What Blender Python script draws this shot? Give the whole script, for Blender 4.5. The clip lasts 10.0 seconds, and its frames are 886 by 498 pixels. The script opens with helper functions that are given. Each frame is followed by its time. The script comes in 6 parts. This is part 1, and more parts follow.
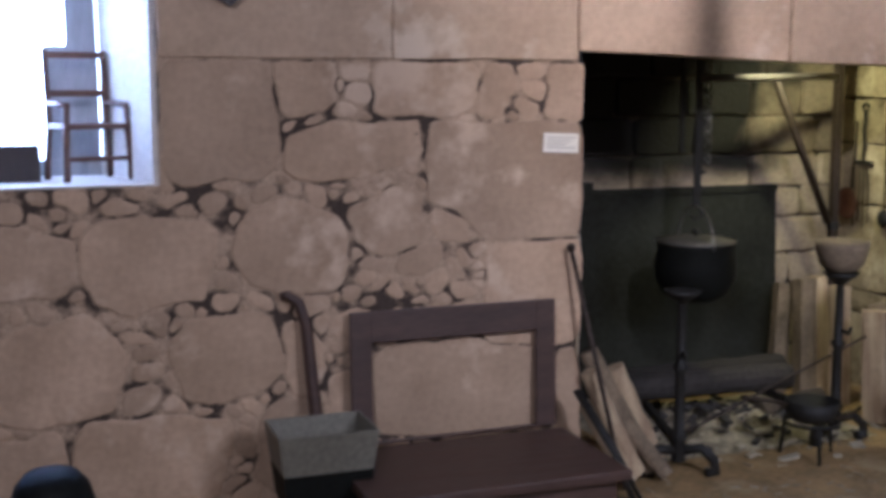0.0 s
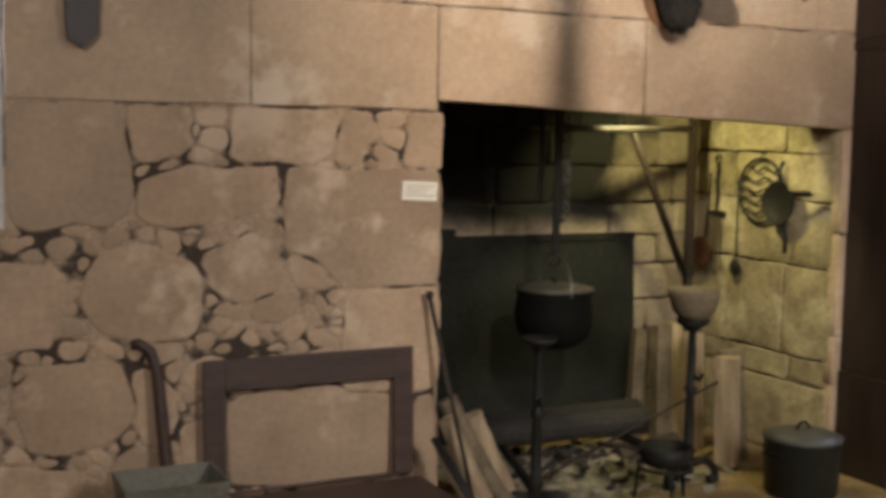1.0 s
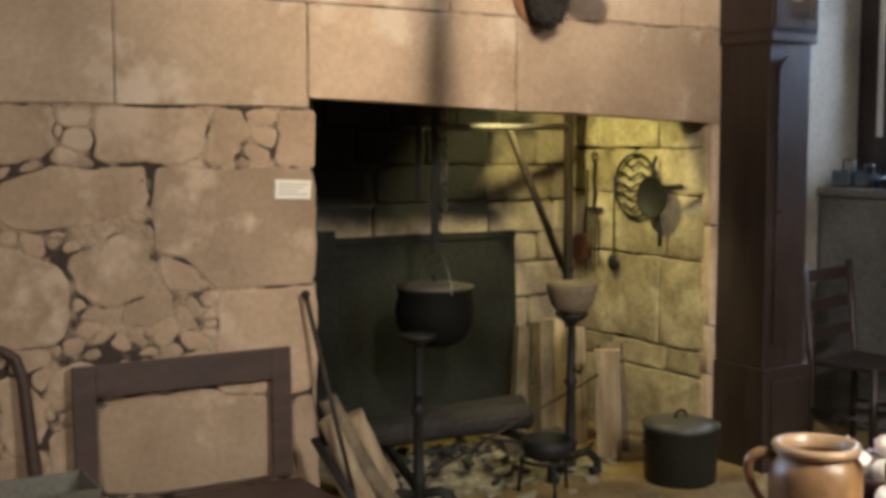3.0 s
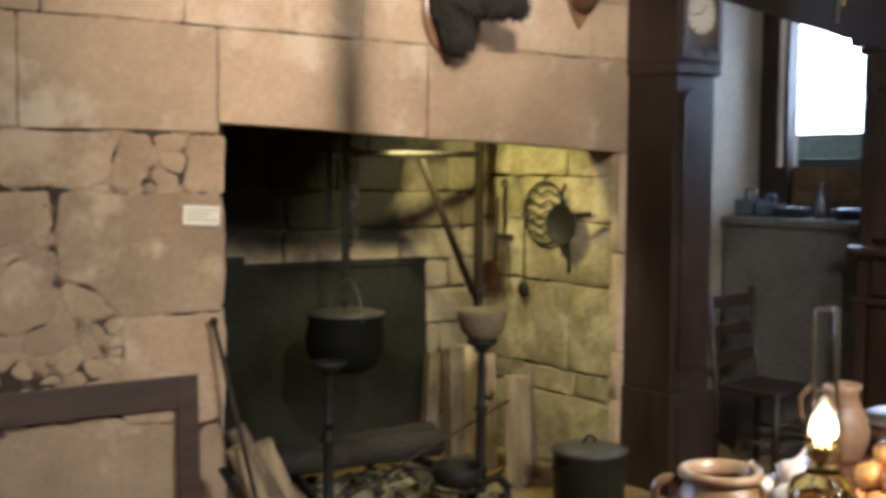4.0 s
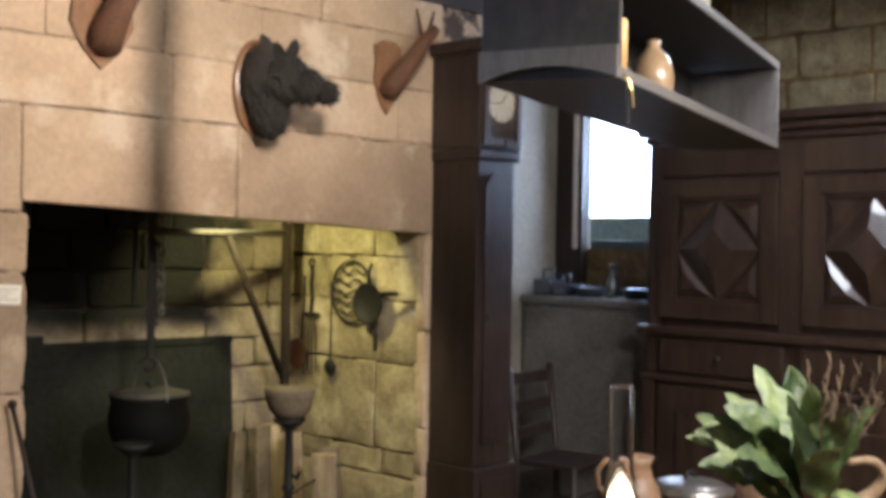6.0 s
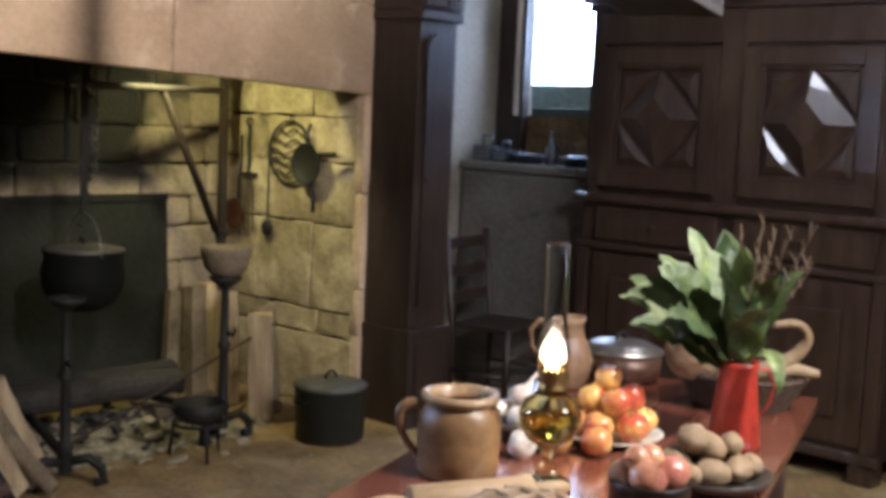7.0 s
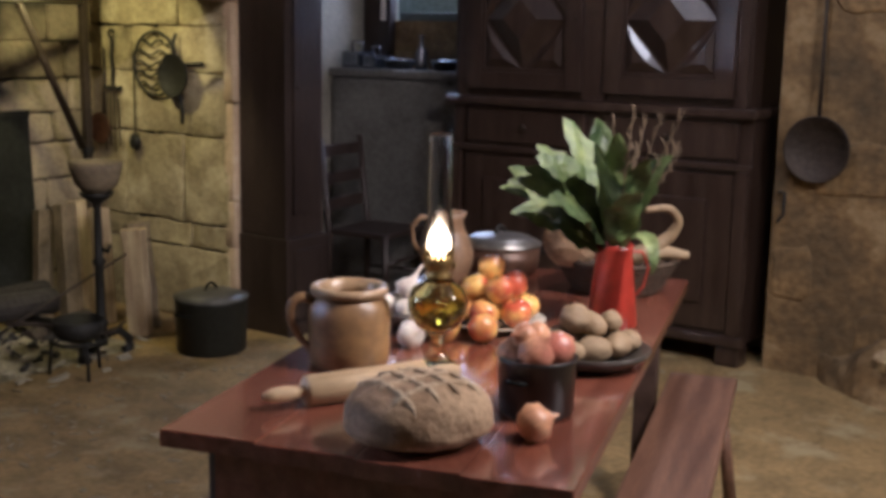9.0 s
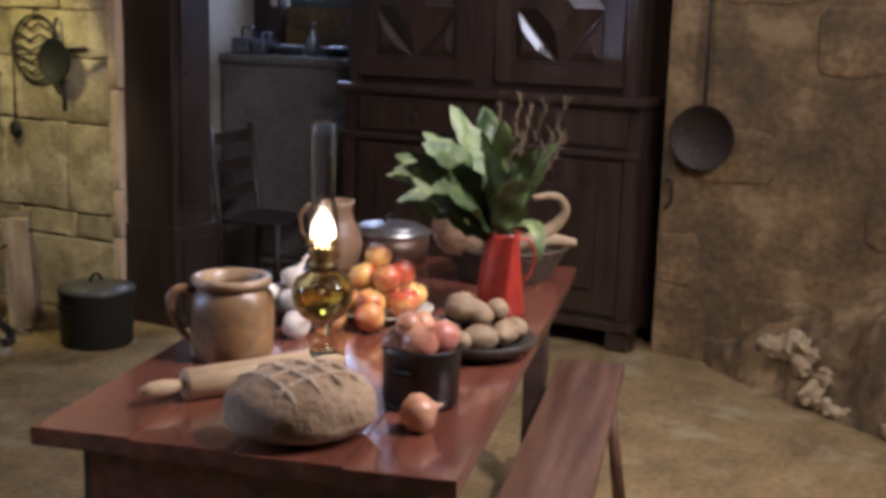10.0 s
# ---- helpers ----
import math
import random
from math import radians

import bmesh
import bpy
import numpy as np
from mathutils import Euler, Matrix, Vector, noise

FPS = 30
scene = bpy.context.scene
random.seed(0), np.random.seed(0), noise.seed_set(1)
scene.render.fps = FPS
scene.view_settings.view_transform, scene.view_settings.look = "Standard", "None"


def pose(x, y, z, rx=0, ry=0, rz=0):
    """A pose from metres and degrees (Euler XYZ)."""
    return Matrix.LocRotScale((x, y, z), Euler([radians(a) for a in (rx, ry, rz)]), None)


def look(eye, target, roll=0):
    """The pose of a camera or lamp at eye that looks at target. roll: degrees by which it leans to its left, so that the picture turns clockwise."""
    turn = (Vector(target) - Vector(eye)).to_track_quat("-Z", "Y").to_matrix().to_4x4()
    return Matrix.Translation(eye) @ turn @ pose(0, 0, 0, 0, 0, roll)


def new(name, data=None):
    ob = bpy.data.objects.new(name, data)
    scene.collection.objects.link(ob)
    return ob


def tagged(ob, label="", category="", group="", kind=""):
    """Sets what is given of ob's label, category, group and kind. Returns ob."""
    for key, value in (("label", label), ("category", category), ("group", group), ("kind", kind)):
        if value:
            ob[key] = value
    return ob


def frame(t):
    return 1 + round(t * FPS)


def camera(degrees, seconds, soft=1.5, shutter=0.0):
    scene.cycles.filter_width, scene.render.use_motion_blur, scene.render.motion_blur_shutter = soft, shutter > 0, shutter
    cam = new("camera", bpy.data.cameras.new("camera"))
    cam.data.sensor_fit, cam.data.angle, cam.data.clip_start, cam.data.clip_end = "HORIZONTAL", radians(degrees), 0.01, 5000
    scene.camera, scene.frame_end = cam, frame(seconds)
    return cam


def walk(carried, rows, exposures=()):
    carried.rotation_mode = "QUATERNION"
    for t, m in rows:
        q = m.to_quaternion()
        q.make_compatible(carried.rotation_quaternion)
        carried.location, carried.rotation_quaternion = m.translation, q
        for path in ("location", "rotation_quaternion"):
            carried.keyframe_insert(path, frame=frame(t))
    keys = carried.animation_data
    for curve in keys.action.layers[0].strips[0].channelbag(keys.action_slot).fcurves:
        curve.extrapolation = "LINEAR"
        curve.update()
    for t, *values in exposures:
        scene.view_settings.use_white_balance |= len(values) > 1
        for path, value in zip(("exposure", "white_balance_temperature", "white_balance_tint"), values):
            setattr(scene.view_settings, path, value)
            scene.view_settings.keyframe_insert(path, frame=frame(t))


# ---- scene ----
# ---------------- camera ----------------
cam = camera(41.5, 10.0, soft=4.0, shutter=0.5)


def eye(x, y, z, yaw, pitch, roll):
    return pose(x, y, z, 90 + pitch, 0, yaw) @ pose(0, 0, 0, 0, 0, roll)


walk(cam, [
    (0.0, eye(-0.042, 0.129, 1.592, -19.90, -7.76, -0.14)),
    (0.5, eye(0.012, 0.105, 1.611, -22.54, -6.77, -0.61)),
    (1.0, eye(0.031, 0.106, 1.621, -25.90, -5.76, 1.01)),
    (1.5, eye(0.076, 0.036, 1.577, -28.73, -4.78, 0.01)),
    (2.0, eye(0.094, 0.059, 1.606, -30.00, -5.49, 0.40)),
    (2.2, eye(0.096, 0.060, 1.590, -30.40, -5.60, 0.00)),
    (3.3, eye(0.112, 0.072, 1.554, -31.42, -4.81, 0.37)),
    (3.5, eye(0.112, 0.066, 1.554, -32.16, -4.71, 0.99)),
    (4.0, eye(0.111, 0.071, 1.561, -35.31, -3.80, 0.44)),
    (4.5, eye(0.076, 0.049, 1.578, -40.33, -1.75, 0.73)),
    (5.0, eye(0.013, 0.014, 1.588, -44.04, 1.20, 1.07)),
    (5.2, eye(0.005, 0.010, 1.595, -44.48, 2.35, 0.98)),
    (6.3, eye(0.026, 0.020, 1.574, -45.64, -2.10, 1.21)),
    (6.5, eye(0.024, 0.015, 1.568, -46.40, -3.69, 1.69)),
    (7.0, eye(0.029, 0.028, 1.547, -48.23, -6.25, 2.54)),
    (7.5, eye(0.015, 0.034, 1.532, -50.55, -8.02, 1.16)),
    (8.0, eye(-0.035, 0.023, 1.527, -52.66, -8.57, 0.95)),
    (8.5, eye(-0.049, 0.023, 1.509, -54.01, -9.70, 1.23)),
    (9.0, eye(-0.028, 0.023, 1.502, -54.78, -10.22, 1.06)),
    (9.5, eye(-0.012, 0.016, 1.501, -57.63, -10.48, 1.85)),
    (10.0, eye(0.012, 0.012, 1.499, -59.83, -10.69, 1.59)),
], exposures=[(0.0, -0.14, 4450, 23), (0.5, -0.22, 4700, 18), (1.5, -0.08, 5450, 9.5), (4.0, 0.06, 5150, 10), (5.2, 0.12, 5100, 10.5), (6.5, 0.06, 5000, 13), (7.5, -0.18, 4900, 15), (9.0, -0.44, 5000, 20), (10.0, -0.42, 4900, 21)])

# ---------------- light ----------------
world = bpy.data.worlds.new("sky")
scene.world = world
world.use_nodes = True
wn = world.node_tree.nodes
sky = wn.new("ShaderNodeTexSky")
sky.sky_type, sky.sun_disc = "NISHITA", False
sky.sun_elevation, sky.sun_rotation = radians(35), radians(200)
world.node_tree.links.new(sky.outputs[0], wn["Background"].inputs[0])
wn["Background"].inputs[1].default_value = 0.12


def lamp(name, kind, energy, colour, m, size=0.1, spot=60, blend=0.5):
    data = bpy.data.lights.new(name, kind)
    data.energy, data.color = energy, colour
    if kind == "AREA":
        data.shape, data.size, data.size_y = "RECTANGLE", size, size
    else:
        data.shadow_soft_size = size
    if kind == "SPOT":
        data.spot_size, data.spot_blend = radians(spot), blend
    ob = new(name, data)
    ob.matrix_world = m
    return ob


# daylight in the two window openings
lamp("window_daylight", "AREA", 60, (0.80, 0.88, 1.0), look((-0.15, 5.02, 1.95), (0.1, 0, 1.0)), 1.1)
lamp("window_daylight", "AREA", 12, (0.82, 0.90, 1.0), look((5.90, 3.98, 2.26), (3.0, 3.0, 1.2)), 0.58)
# warm museum lamps under the ceiling: two on the chimney breast, one on the table
lamp("ceiling_spot", "SPOT", 400, (1.0, 0.765, 0.49), look((1.95, 1.75, 2.76), (2.85, 4.3, 2.36)), 0.03, 78, 1.0)
lamp("ceiling_spot", "SPOT", 250, (1.0, 0.79, 0.56), look((-0.6, 0.6, 2.76), (0.75, 4.3, 0.95)), 0.06, 58, 1.0)
lamp("ceiling_spot", "SPOT", 430, (1.0, 0.80, 0.56), look((2.3, 0.1, 2.76), (2.9, 1.7, 0.9)), 0.05, 92, 1.0)
# fill light with no visible source, added to brighten the room
lamp("unseen_ceiling_light", "AREA", 108, (1.0, 0.84, 0.62), look((3.0, -1.1, 2.76), (3.4, 1.5, 0.5)), 0.8)
# unseen lamp over the far table end, glinting on the cupboard doors
lamp("unseen_ceiling_light", "AREA", 19, (1.0, 0.88, 0.74), look((4.15, 1.95, 2.76), (4.25, 1.95, 0.0)), 0.35)
# lamp behind the lintel, inside the chimney
lamp("chimney_lamp", "SPOT", 62, (1.0, 0.79, 0.25), look((3.38, 4.72, 1.94), (3.90, 5.15, 1.0)), 0.03, 125, 0.7)


# unseen rod added in the spot's beam, to throw a vertical shadow band
def shadow_rod():
    bm = bmesh.new()
    bmesh.ops.create_cone(bm, cap_ends=True, segments=14, radius1=0.021, radius2=0.021, depth=0.56)
    bmesh.ops.translate(bm, vec=(2.12, 2.39, 2.75), verts=bm.verts)
    me = bpy.data.meshes.new("shadow_rod")
    bm.to_mesh(me)
    bm.free()
    return tagged(new("shadow_rod", me), "thin unseen rod added under the ceiling to cast a shadow band", "rod", kind="structure")


shadow_rod()

# ---------------- materials ----------------
def mat(name, base, rough=0.7, vary=0.25, scale=6.0, fine=60.0, bump=0.3, metal=0.0, second=None, mix_scale=1.5,
        per_piece=0.0, stretch=(1, 1, 1), coat=0.0, spec=0.5, patch=None, coat_rough=0.03, edge=(0.35, 0.68)):
    """Procedural surface: base colour with stains at one scale, grain at another, and relief."""
    m = bpy.data.materials.new(name)
    m.use_nodes = True
    nt = m.node_tree
    n, l = nt.nodes, nt.links
    b = n["Principled BSDF"]
    geo = n.new("ShaderNodeTexCoord")
    mp = n.new("ShaderNodeMapping")
    mp.inputs["Scale"].default_value = stretch
    l.new(geo.outputs["Object"], mp.inputs[0])
    big, small = n.new("ShaderNodeTexNoise"), n.new("ShaderNodeTexNoise")
    for t, s, d in ((big, mix_scale * scale / 6, 4), (small, fine, 5)):
        t.inputs["Scale"].default_value, t.inputs["Detail"].default_value = s, d
        l.new(mp.outputs[0], t.inputs[0])
    if per_piece:
        info = n.new("ShaderNodeObjectInfo")
        big.noise_dimensions = "4D"
        w = n.new("ShaderNodeMath")
        w.operation, w.inputs[1].default_value = "MULTIPLY", 37.0
        l.new(info.outputs["Random"], w.inputs[0])
        l.new(w.outputs[0], big.inputs["W"])
    other = second or [c * (1 - vary) for c in base]
    ramp = n.new("ShaderNodeValToRGB")
    ramp.color_ramp.elements[0].position, ramp.color_ramp.elements[1].position = edge
    ramp.color_ramp.elements[0].color, ramp.color_ramp.elements[1].color = (*other, 1), (*base, 1)
    l.new(big.outputs[0], ramp.inputs[0])
    grain = n.new("ShaderNodeMapRange")
    grain.inputs["From Min"].default_value, grain.inputs["From Max"].default_value = 0.3, 0.7
    grain.inputs["To Min"].default_value, grain.inputs["To Max"].default_value = 1 - vary * 0.8, 1 + vary * 0.35
    l.new(small.outputs[0], grain.inputs[0])
    mul = n.new("ShaderNodeMix")
    mul.data_type, mul.blend_type = "RGBA", "MULTIPLY"
    mul.inputs["Factor"].default_value = 1.0
    l.new(ramp.outputs[0], mul.inputs["A"])
    l.new(grain.outputs[0], mul.inputs["B"])
    out = mul.outputs["Result"]
    if per_piece:
        hsv = n.new("ShaderNodeHueSaturation")
        mr = n.new("ShaderNodeMapRange")
        mr.inputs["To Min"].default_value, mr.inputs["To Max"].default_value = 1 - per_piece, 1 + per_piece * 0.6
        l.new(info.outputs["Random"], mr.inputs[0])
        l.new(mr.outputs[0], hsv.inputs["Value"])
        l.new(out, hsv.inputs["Color"])
        out = hsv.outputs[0]
    if patch:
        spots, rim, lay_on = n.new("ShaderNodeTexNoise"), n.new("ShaderNodeValToRGB"), n.new("ShaderNodeMix")
        spots.inputs["Scale"].default_value, spots.inputs["Detail"].default_value, spots.inputs["Roughness"].default_value = 3.4, 8, 0.62
        rim.color_ramp.elements[0].position, rim.color_ramp.elements[1].position = 0.55, 0.66
        where = n.new("ShaderNodeNewGeometry")
        l.new(where.outputs["Position"], spots.inputs[0])
        l.new(spots.outputs[0], rim.inputs[0])
        lay_on.data_type = "RGBA"
        lay_on.inputs["B"].default_value = (*patch, 1)
        l.new(rim.outputs[0], lay_on.inputs["Factor"])
        l.new(out, lay_on.inputs["A"])
        out = lay_on.outputs["Result"]
    l.new(out, b.inputs["Base Color"])
    rr = n.new("ShaderNodeMapRange")
    rr.inputs["To Min"].default_value, rr.inputs["To Max"].default_value = max(rough - 0.12, 0.03), min(rough + 0.12, 1)
    l.new(big.outputs[0], rr.inputs[0])
    l.new(rr.outputs[0], b.inputs["Roughness"])
    b.inputs["Metallic"].default_value = metal
    b.inputs["Coat Weight"].default_value = coat
    b.inputs["Coat Roughness"].default_value = coat_rough
    b.inputs["Specular IOR Level"].default_value = spec
    if bump:
        add = n.new("ShaderNodeMath")
        l.new(big.outputs[0], add.inputs[0])
        l.new(small.outputs[0], add.inputs[1])
        bp = n.new("ShaderNodeBump")
        bp.inputs["Strength"].default_value, bp.inputs["Distance"].default_value = bump, 0.01
        l.new(add.outputs[0], bp.inputs["Height"])
        l.new(bp.outputs[0], b.inputs["Normal"])
    return m


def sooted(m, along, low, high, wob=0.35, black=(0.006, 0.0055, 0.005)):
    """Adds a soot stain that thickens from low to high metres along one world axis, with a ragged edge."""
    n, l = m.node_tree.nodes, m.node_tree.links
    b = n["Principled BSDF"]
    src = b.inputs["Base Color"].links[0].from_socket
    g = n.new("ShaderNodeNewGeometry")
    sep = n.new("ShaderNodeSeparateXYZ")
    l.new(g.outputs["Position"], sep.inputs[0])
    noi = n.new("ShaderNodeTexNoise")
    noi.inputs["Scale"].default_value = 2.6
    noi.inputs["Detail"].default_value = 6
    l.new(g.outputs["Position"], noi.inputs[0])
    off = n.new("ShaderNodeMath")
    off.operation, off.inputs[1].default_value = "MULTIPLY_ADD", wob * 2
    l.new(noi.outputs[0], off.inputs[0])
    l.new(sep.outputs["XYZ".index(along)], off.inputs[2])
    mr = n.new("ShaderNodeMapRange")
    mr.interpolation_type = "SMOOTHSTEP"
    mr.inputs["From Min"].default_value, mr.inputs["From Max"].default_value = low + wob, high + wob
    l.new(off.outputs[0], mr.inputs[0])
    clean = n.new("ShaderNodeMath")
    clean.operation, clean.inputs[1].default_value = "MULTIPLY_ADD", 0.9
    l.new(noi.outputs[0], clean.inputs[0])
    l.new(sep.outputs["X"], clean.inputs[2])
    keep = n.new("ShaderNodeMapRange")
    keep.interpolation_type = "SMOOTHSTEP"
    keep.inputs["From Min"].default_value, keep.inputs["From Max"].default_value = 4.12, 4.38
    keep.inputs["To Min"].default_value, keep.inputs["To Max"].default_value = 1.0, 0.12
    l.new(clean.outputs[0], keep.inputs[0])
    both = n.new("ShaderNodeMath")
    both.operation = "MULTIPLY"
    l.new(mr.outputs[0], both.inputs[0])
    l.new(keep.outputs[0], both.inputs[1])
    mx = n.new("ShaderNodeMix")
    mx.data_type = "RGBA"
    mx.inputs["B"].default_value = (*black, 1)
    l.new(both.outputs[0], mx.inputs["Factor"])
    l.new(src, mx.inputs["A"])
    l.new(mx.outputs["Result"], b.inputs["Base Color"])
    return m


def glassy(name, colour, rough=0.02, ior=1.45):
    m = bpy.data.materials.new(name)
    m.use_nodes = True
    b = m.node_tree.nodes["Principled BSDF"]
    b.inputs["Base Color"].default_value = (*colour, 1)
    b.inputs["Transmission Weight"].default_value = 1
    b.inputs["Roughness"].default_value, b.inputs["IOR"].default_value = rough, ior
    return m


def glow(name, colour, power):
    m = bpy.data.materials.new(name)
    m.use_nodes = True
    b = m.node_tree.nodes["Principled BSDF"]
    b.inputs["Emission Color"].default_value, b.inputs["Emission Strength"].default_value = (*colour, 1), power
    return m


STONE = mat("sandstone", (0.52, 0.392, 0.265), 0.85, 0.14, 6, 45, 0.22, second=(0.42, 0.31, 0.205), per_piece=0.10, mix_scale=3, patch=(0.58, 0.48, 0.36))
RUBBLE = mat("rubble_stone", (0.475, 0.35, 0.235), 0.88, 0.16, 6, 40, 0.3, second=(0.35, 0.25, 0.16), per_piece=0.19, mix_scale=4, patch=(0.53, 0.41, 0.29))
MORTAR = mat("old_mortar", (0.43, 0.32, 0.215), 0.95, 0.35, 8, 70, 0.8, second=(0.055, 0.039, 0.028), mix_scale=7, edge=(0.43, 0.55))
HEARTH = mat("hearth_stone", (0.44, 0.37, 0.22), 0.92, 0.35, 6, 50, 0.6, second=(0.25, 0.20, 0.115), per_piece=0.20, mix_scale=7, patch=(0.50, 0.43, 0.28))
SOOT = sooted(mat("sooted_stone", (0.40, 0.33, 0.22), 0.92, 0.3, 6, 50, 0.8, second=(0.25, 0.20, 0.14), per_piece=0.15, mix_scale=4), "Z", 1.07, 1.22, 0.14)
PLASTER = mat("grey_plaster", (0.235, 0.215, 0.175), 0.92, 0.2, 6, 40, 0.4, second=(0.20, 0.18, 0.145), mix_scale=4)
LIME = mat("lime_plaster", (0.72, 0.68, 0.62), 0.9, 0.15, 6, 40, 0.4, mix_scale=3)
OCHRE = mat("ochre_plaster", (0.27, 0.168, 0.066), 0.92, 0.4, 6, 26, 0.9, second=(0.10, 0.067, 0.030), mix_scale=3.4, patch=(0.30, 0.21, 0.10))
EARTH = mat("earth_floor", (0.31, 0.208, 0.08), 0.88, 0.38, 6, 34, 0.8, second=(0.18, 0.122, 0.046), mix_scale=5, patch=(0.31, 0.245, 0.125))
LEDGE = mat("dull_grey_plaster", (0.14, 0.132, 0.122), 0.92, 0.3, 6, 40, 0.5, second=(0.10, 0.093, 0.085), mix_scale=2.5)
CEIL = mat("ceiling_boards", (0.20, 0.17, 0.14), 0.85, 0.3, 6, 40, 0.4, stretch=(1, 8, 1))
DARKWOOD = mat("dark_oak", (0.038, 0.025, 0.020), 0.45, 0.45, 6, 30, 0.25, stretch=(6, 6, 0.7), mix_scale=3, second=(0.024, 0.015, 0.012))
CUPWOOD = mat("cupboard_oak", (0.052, 0.032, 0.023), 0.36, 0.35, 6, 30, 0.2, stretch=(6, 6, 0.7), mix_scale=3, second=(0.030, 0.017, 0.012), coat=0.4)
JOINT = mat("sooty_joint", (0.10, 0.08, 0.055), 0.95, 0.4, 8, 60, 0.8, second=(0.03, 0.025, 0.02), mix_scale=8)
OAK = mat("brown_oak", (0.062, 0.035, 0.024), 0.32, 0.4, 6, 30, 0.22, stretch=(6, 6, 0.7), mix_scale=3, second=(0.034, 0.019, 0.013), coat=0.25)
SILVER_OAK = mat("grey_oak", (0.16, 0.145, 0.135), 0.5, 0.3, 6, 30, 0.25, stretch=(6, 6, 0.7), mix_scale=3)
TABLEWOOD = mat("red_brown_table_wood", (0.23, 0.076, 0.043), 0.22, 0.22, 6, 26, 0.10, stretch=(0.6, 7, 7), mix_scale=4, second=(0.14, 0.045, 0.026), coat=1.0, coat_rough=0.10)
BENCHWOOD = mat("bench_wood", (0.15, 0.075, 0.043), 0.5, 0.35, 6, 28, 0.2, stretch=(0.6, 7, 7), mix_scale=4, second=(0.085, 0.040, 0.024))
FRAMEWOOD = mat("brown_stained_wood", (0.070, 0.040, 0.030), 0.5, 0.35, 6, 28, 0.2, stretch=(0.7, 5, 5), mix_scale=4)
PALEWOOD = mat("pale_wood", (0.50, 0.36, 0.20), 0.55, 0.25, 6, 40, 0.2, stretch=(5, 5, 0.7), mix_scale=3, second=(0.40, 0.27, 0.14))
SPLIT = mat("split_firewood", (0.52, 0.42, 0.26), 0.8, 0.35, 6, 45, 0.6, stretch=(6, 6, 0.8), mix_scale=3, second=(0.28, 0.20, 0.12))
BARK = mat("bark", (0.26, 0.20, 0.125), 0.9, 0.5, 6, 40, 0.9, stretch=(3, 3, 1), mix_scale=4)
IRON = mat("black_iron", (0.018, 0.017, 0.015), 0.6, 0.4, 6, 50, 0.3, spec=0.3)
RUST = mat("brown_iron", (0.060, 0.042, 0.030), 0.6, 0.5, 6, 50, 0.4, metal=0.4)
ENAMEL = mat("black_enamel", (0.008, 0.009, 0.008), 0.65, 0.4, 6, 50, 0.1, spec=0.12)
PLATE = mat("fireback_iron", (0.022, 0.023, 0.019), 0.85, 0.4, 6, 30, 0.4, spec=0.15, metal=0.0, mix_scale=3)
ASHMAT = mat("wood_ash", (0.34, 0.30, 0.20), 0.95, 0.5, 8, 40, 0.9, second=(0.12, 0.10, 0.065), mix_scale=8)
PAPER = mat("white_card", (0.80, 0.76, 0.66), 0.7, 0.05, 6, 40, 0.02)


# ---------------- mesh helpers ----------------
def part(name, bm, material, parent=None, label="", smooth=False):
    """Links a bmesh as one mesh object, under a thing or a part."""
    me = bpy.data.meshes.new(name)
    bmesh.ops.recalc_face_normals(bm, faces=bm.faces)
    for f in bm.faces:
        f.smooth = smooth
    bm.to_mesh(me)
    bm.free()
    me.materials.append(material)
    ob = new(name, me)
    if parent:
        ob.parent = parent
    if label:
        tagged(ob, label)
    return ob


def thing(name, label, category, m=None, group="", kind=""):
    ob = new(name)
    ob.empty_display_size = 0.1
    if m:
        ob.matrix_world = m
    return tagged(ob, label, category, group, kind)


def put(bm, x0, y0, z0, x1, y1, z1, bevel=0.0, m=None):
    """A box with bevelled edges between two corners."""
    r = bmesh.ops.create_cube(bm, size=1)
    vs = r["verts"]
    for v in vs:
        v.co = Vector(((x0 + x1) / 2 + v.co.x * (x1 - x0), (y0 + y1) / 2 + v.co.y * (y1 - y0), (z0 + z1) / 2 + v.co.z * (z1 - z0)))
    if bevel:
        es = list({e for v in vs for e in v.link_edges})
        res = bmesh.ops.bevel(bm, geom=es, offset=bevel, segments=2, affect="EDGES", profile=0.6)
        vs = list({v for f in res["faces"] for v in f.verts} | {v for v in vs if v.is_valid})
    if m:
        bmesh.ops.transform(bm, matrix=m, verts=vs)
    return vs


def box(x0, y0, z0, x1, y1, z1, bevel=0.0, m=None):
    bm = bmesh.new()
    put(bm, x0, y0, z0, x1, y1, z1, bevel, m)
    return bm


def turned(profile, steps=32, bm=None, m=None):
    """A lathe form from (radius, height) pairs."""
    bm = bm or bmesh.new()
    rings, made = [], []
    for r, z in profile:
        if r < 1e-5:
            v = bm.verts.new((0, 0, z))
            rings.append([v])
            made.append(v)
        else:
            ring = [bm.verts.new((r * math.cos(2 * math.pi * k / steps), r * math.sin(2 * math.pi * k / steps), z)) for k in range(steps)]
            rings.append(ring)
            made += ring
    for a, b in zip(rings, rings[1:]):
        for k in range(steps):
            q = (k + 1) % steps
            if len(a) == 1 and len(b) == 1:
                break
            if len(a) == 1:
                bm.faces.new((a[0], b[k], b[q]))
            elif len(b) == 1:
                bm.faces.new((a[k], a[q], b[0]))
            else:
                bm.faces.new((a[k], a[q], b[q], b[k]))
    if m:
        bmesh.ops.transform(bm, matrix=m, verts=made)
    return bm


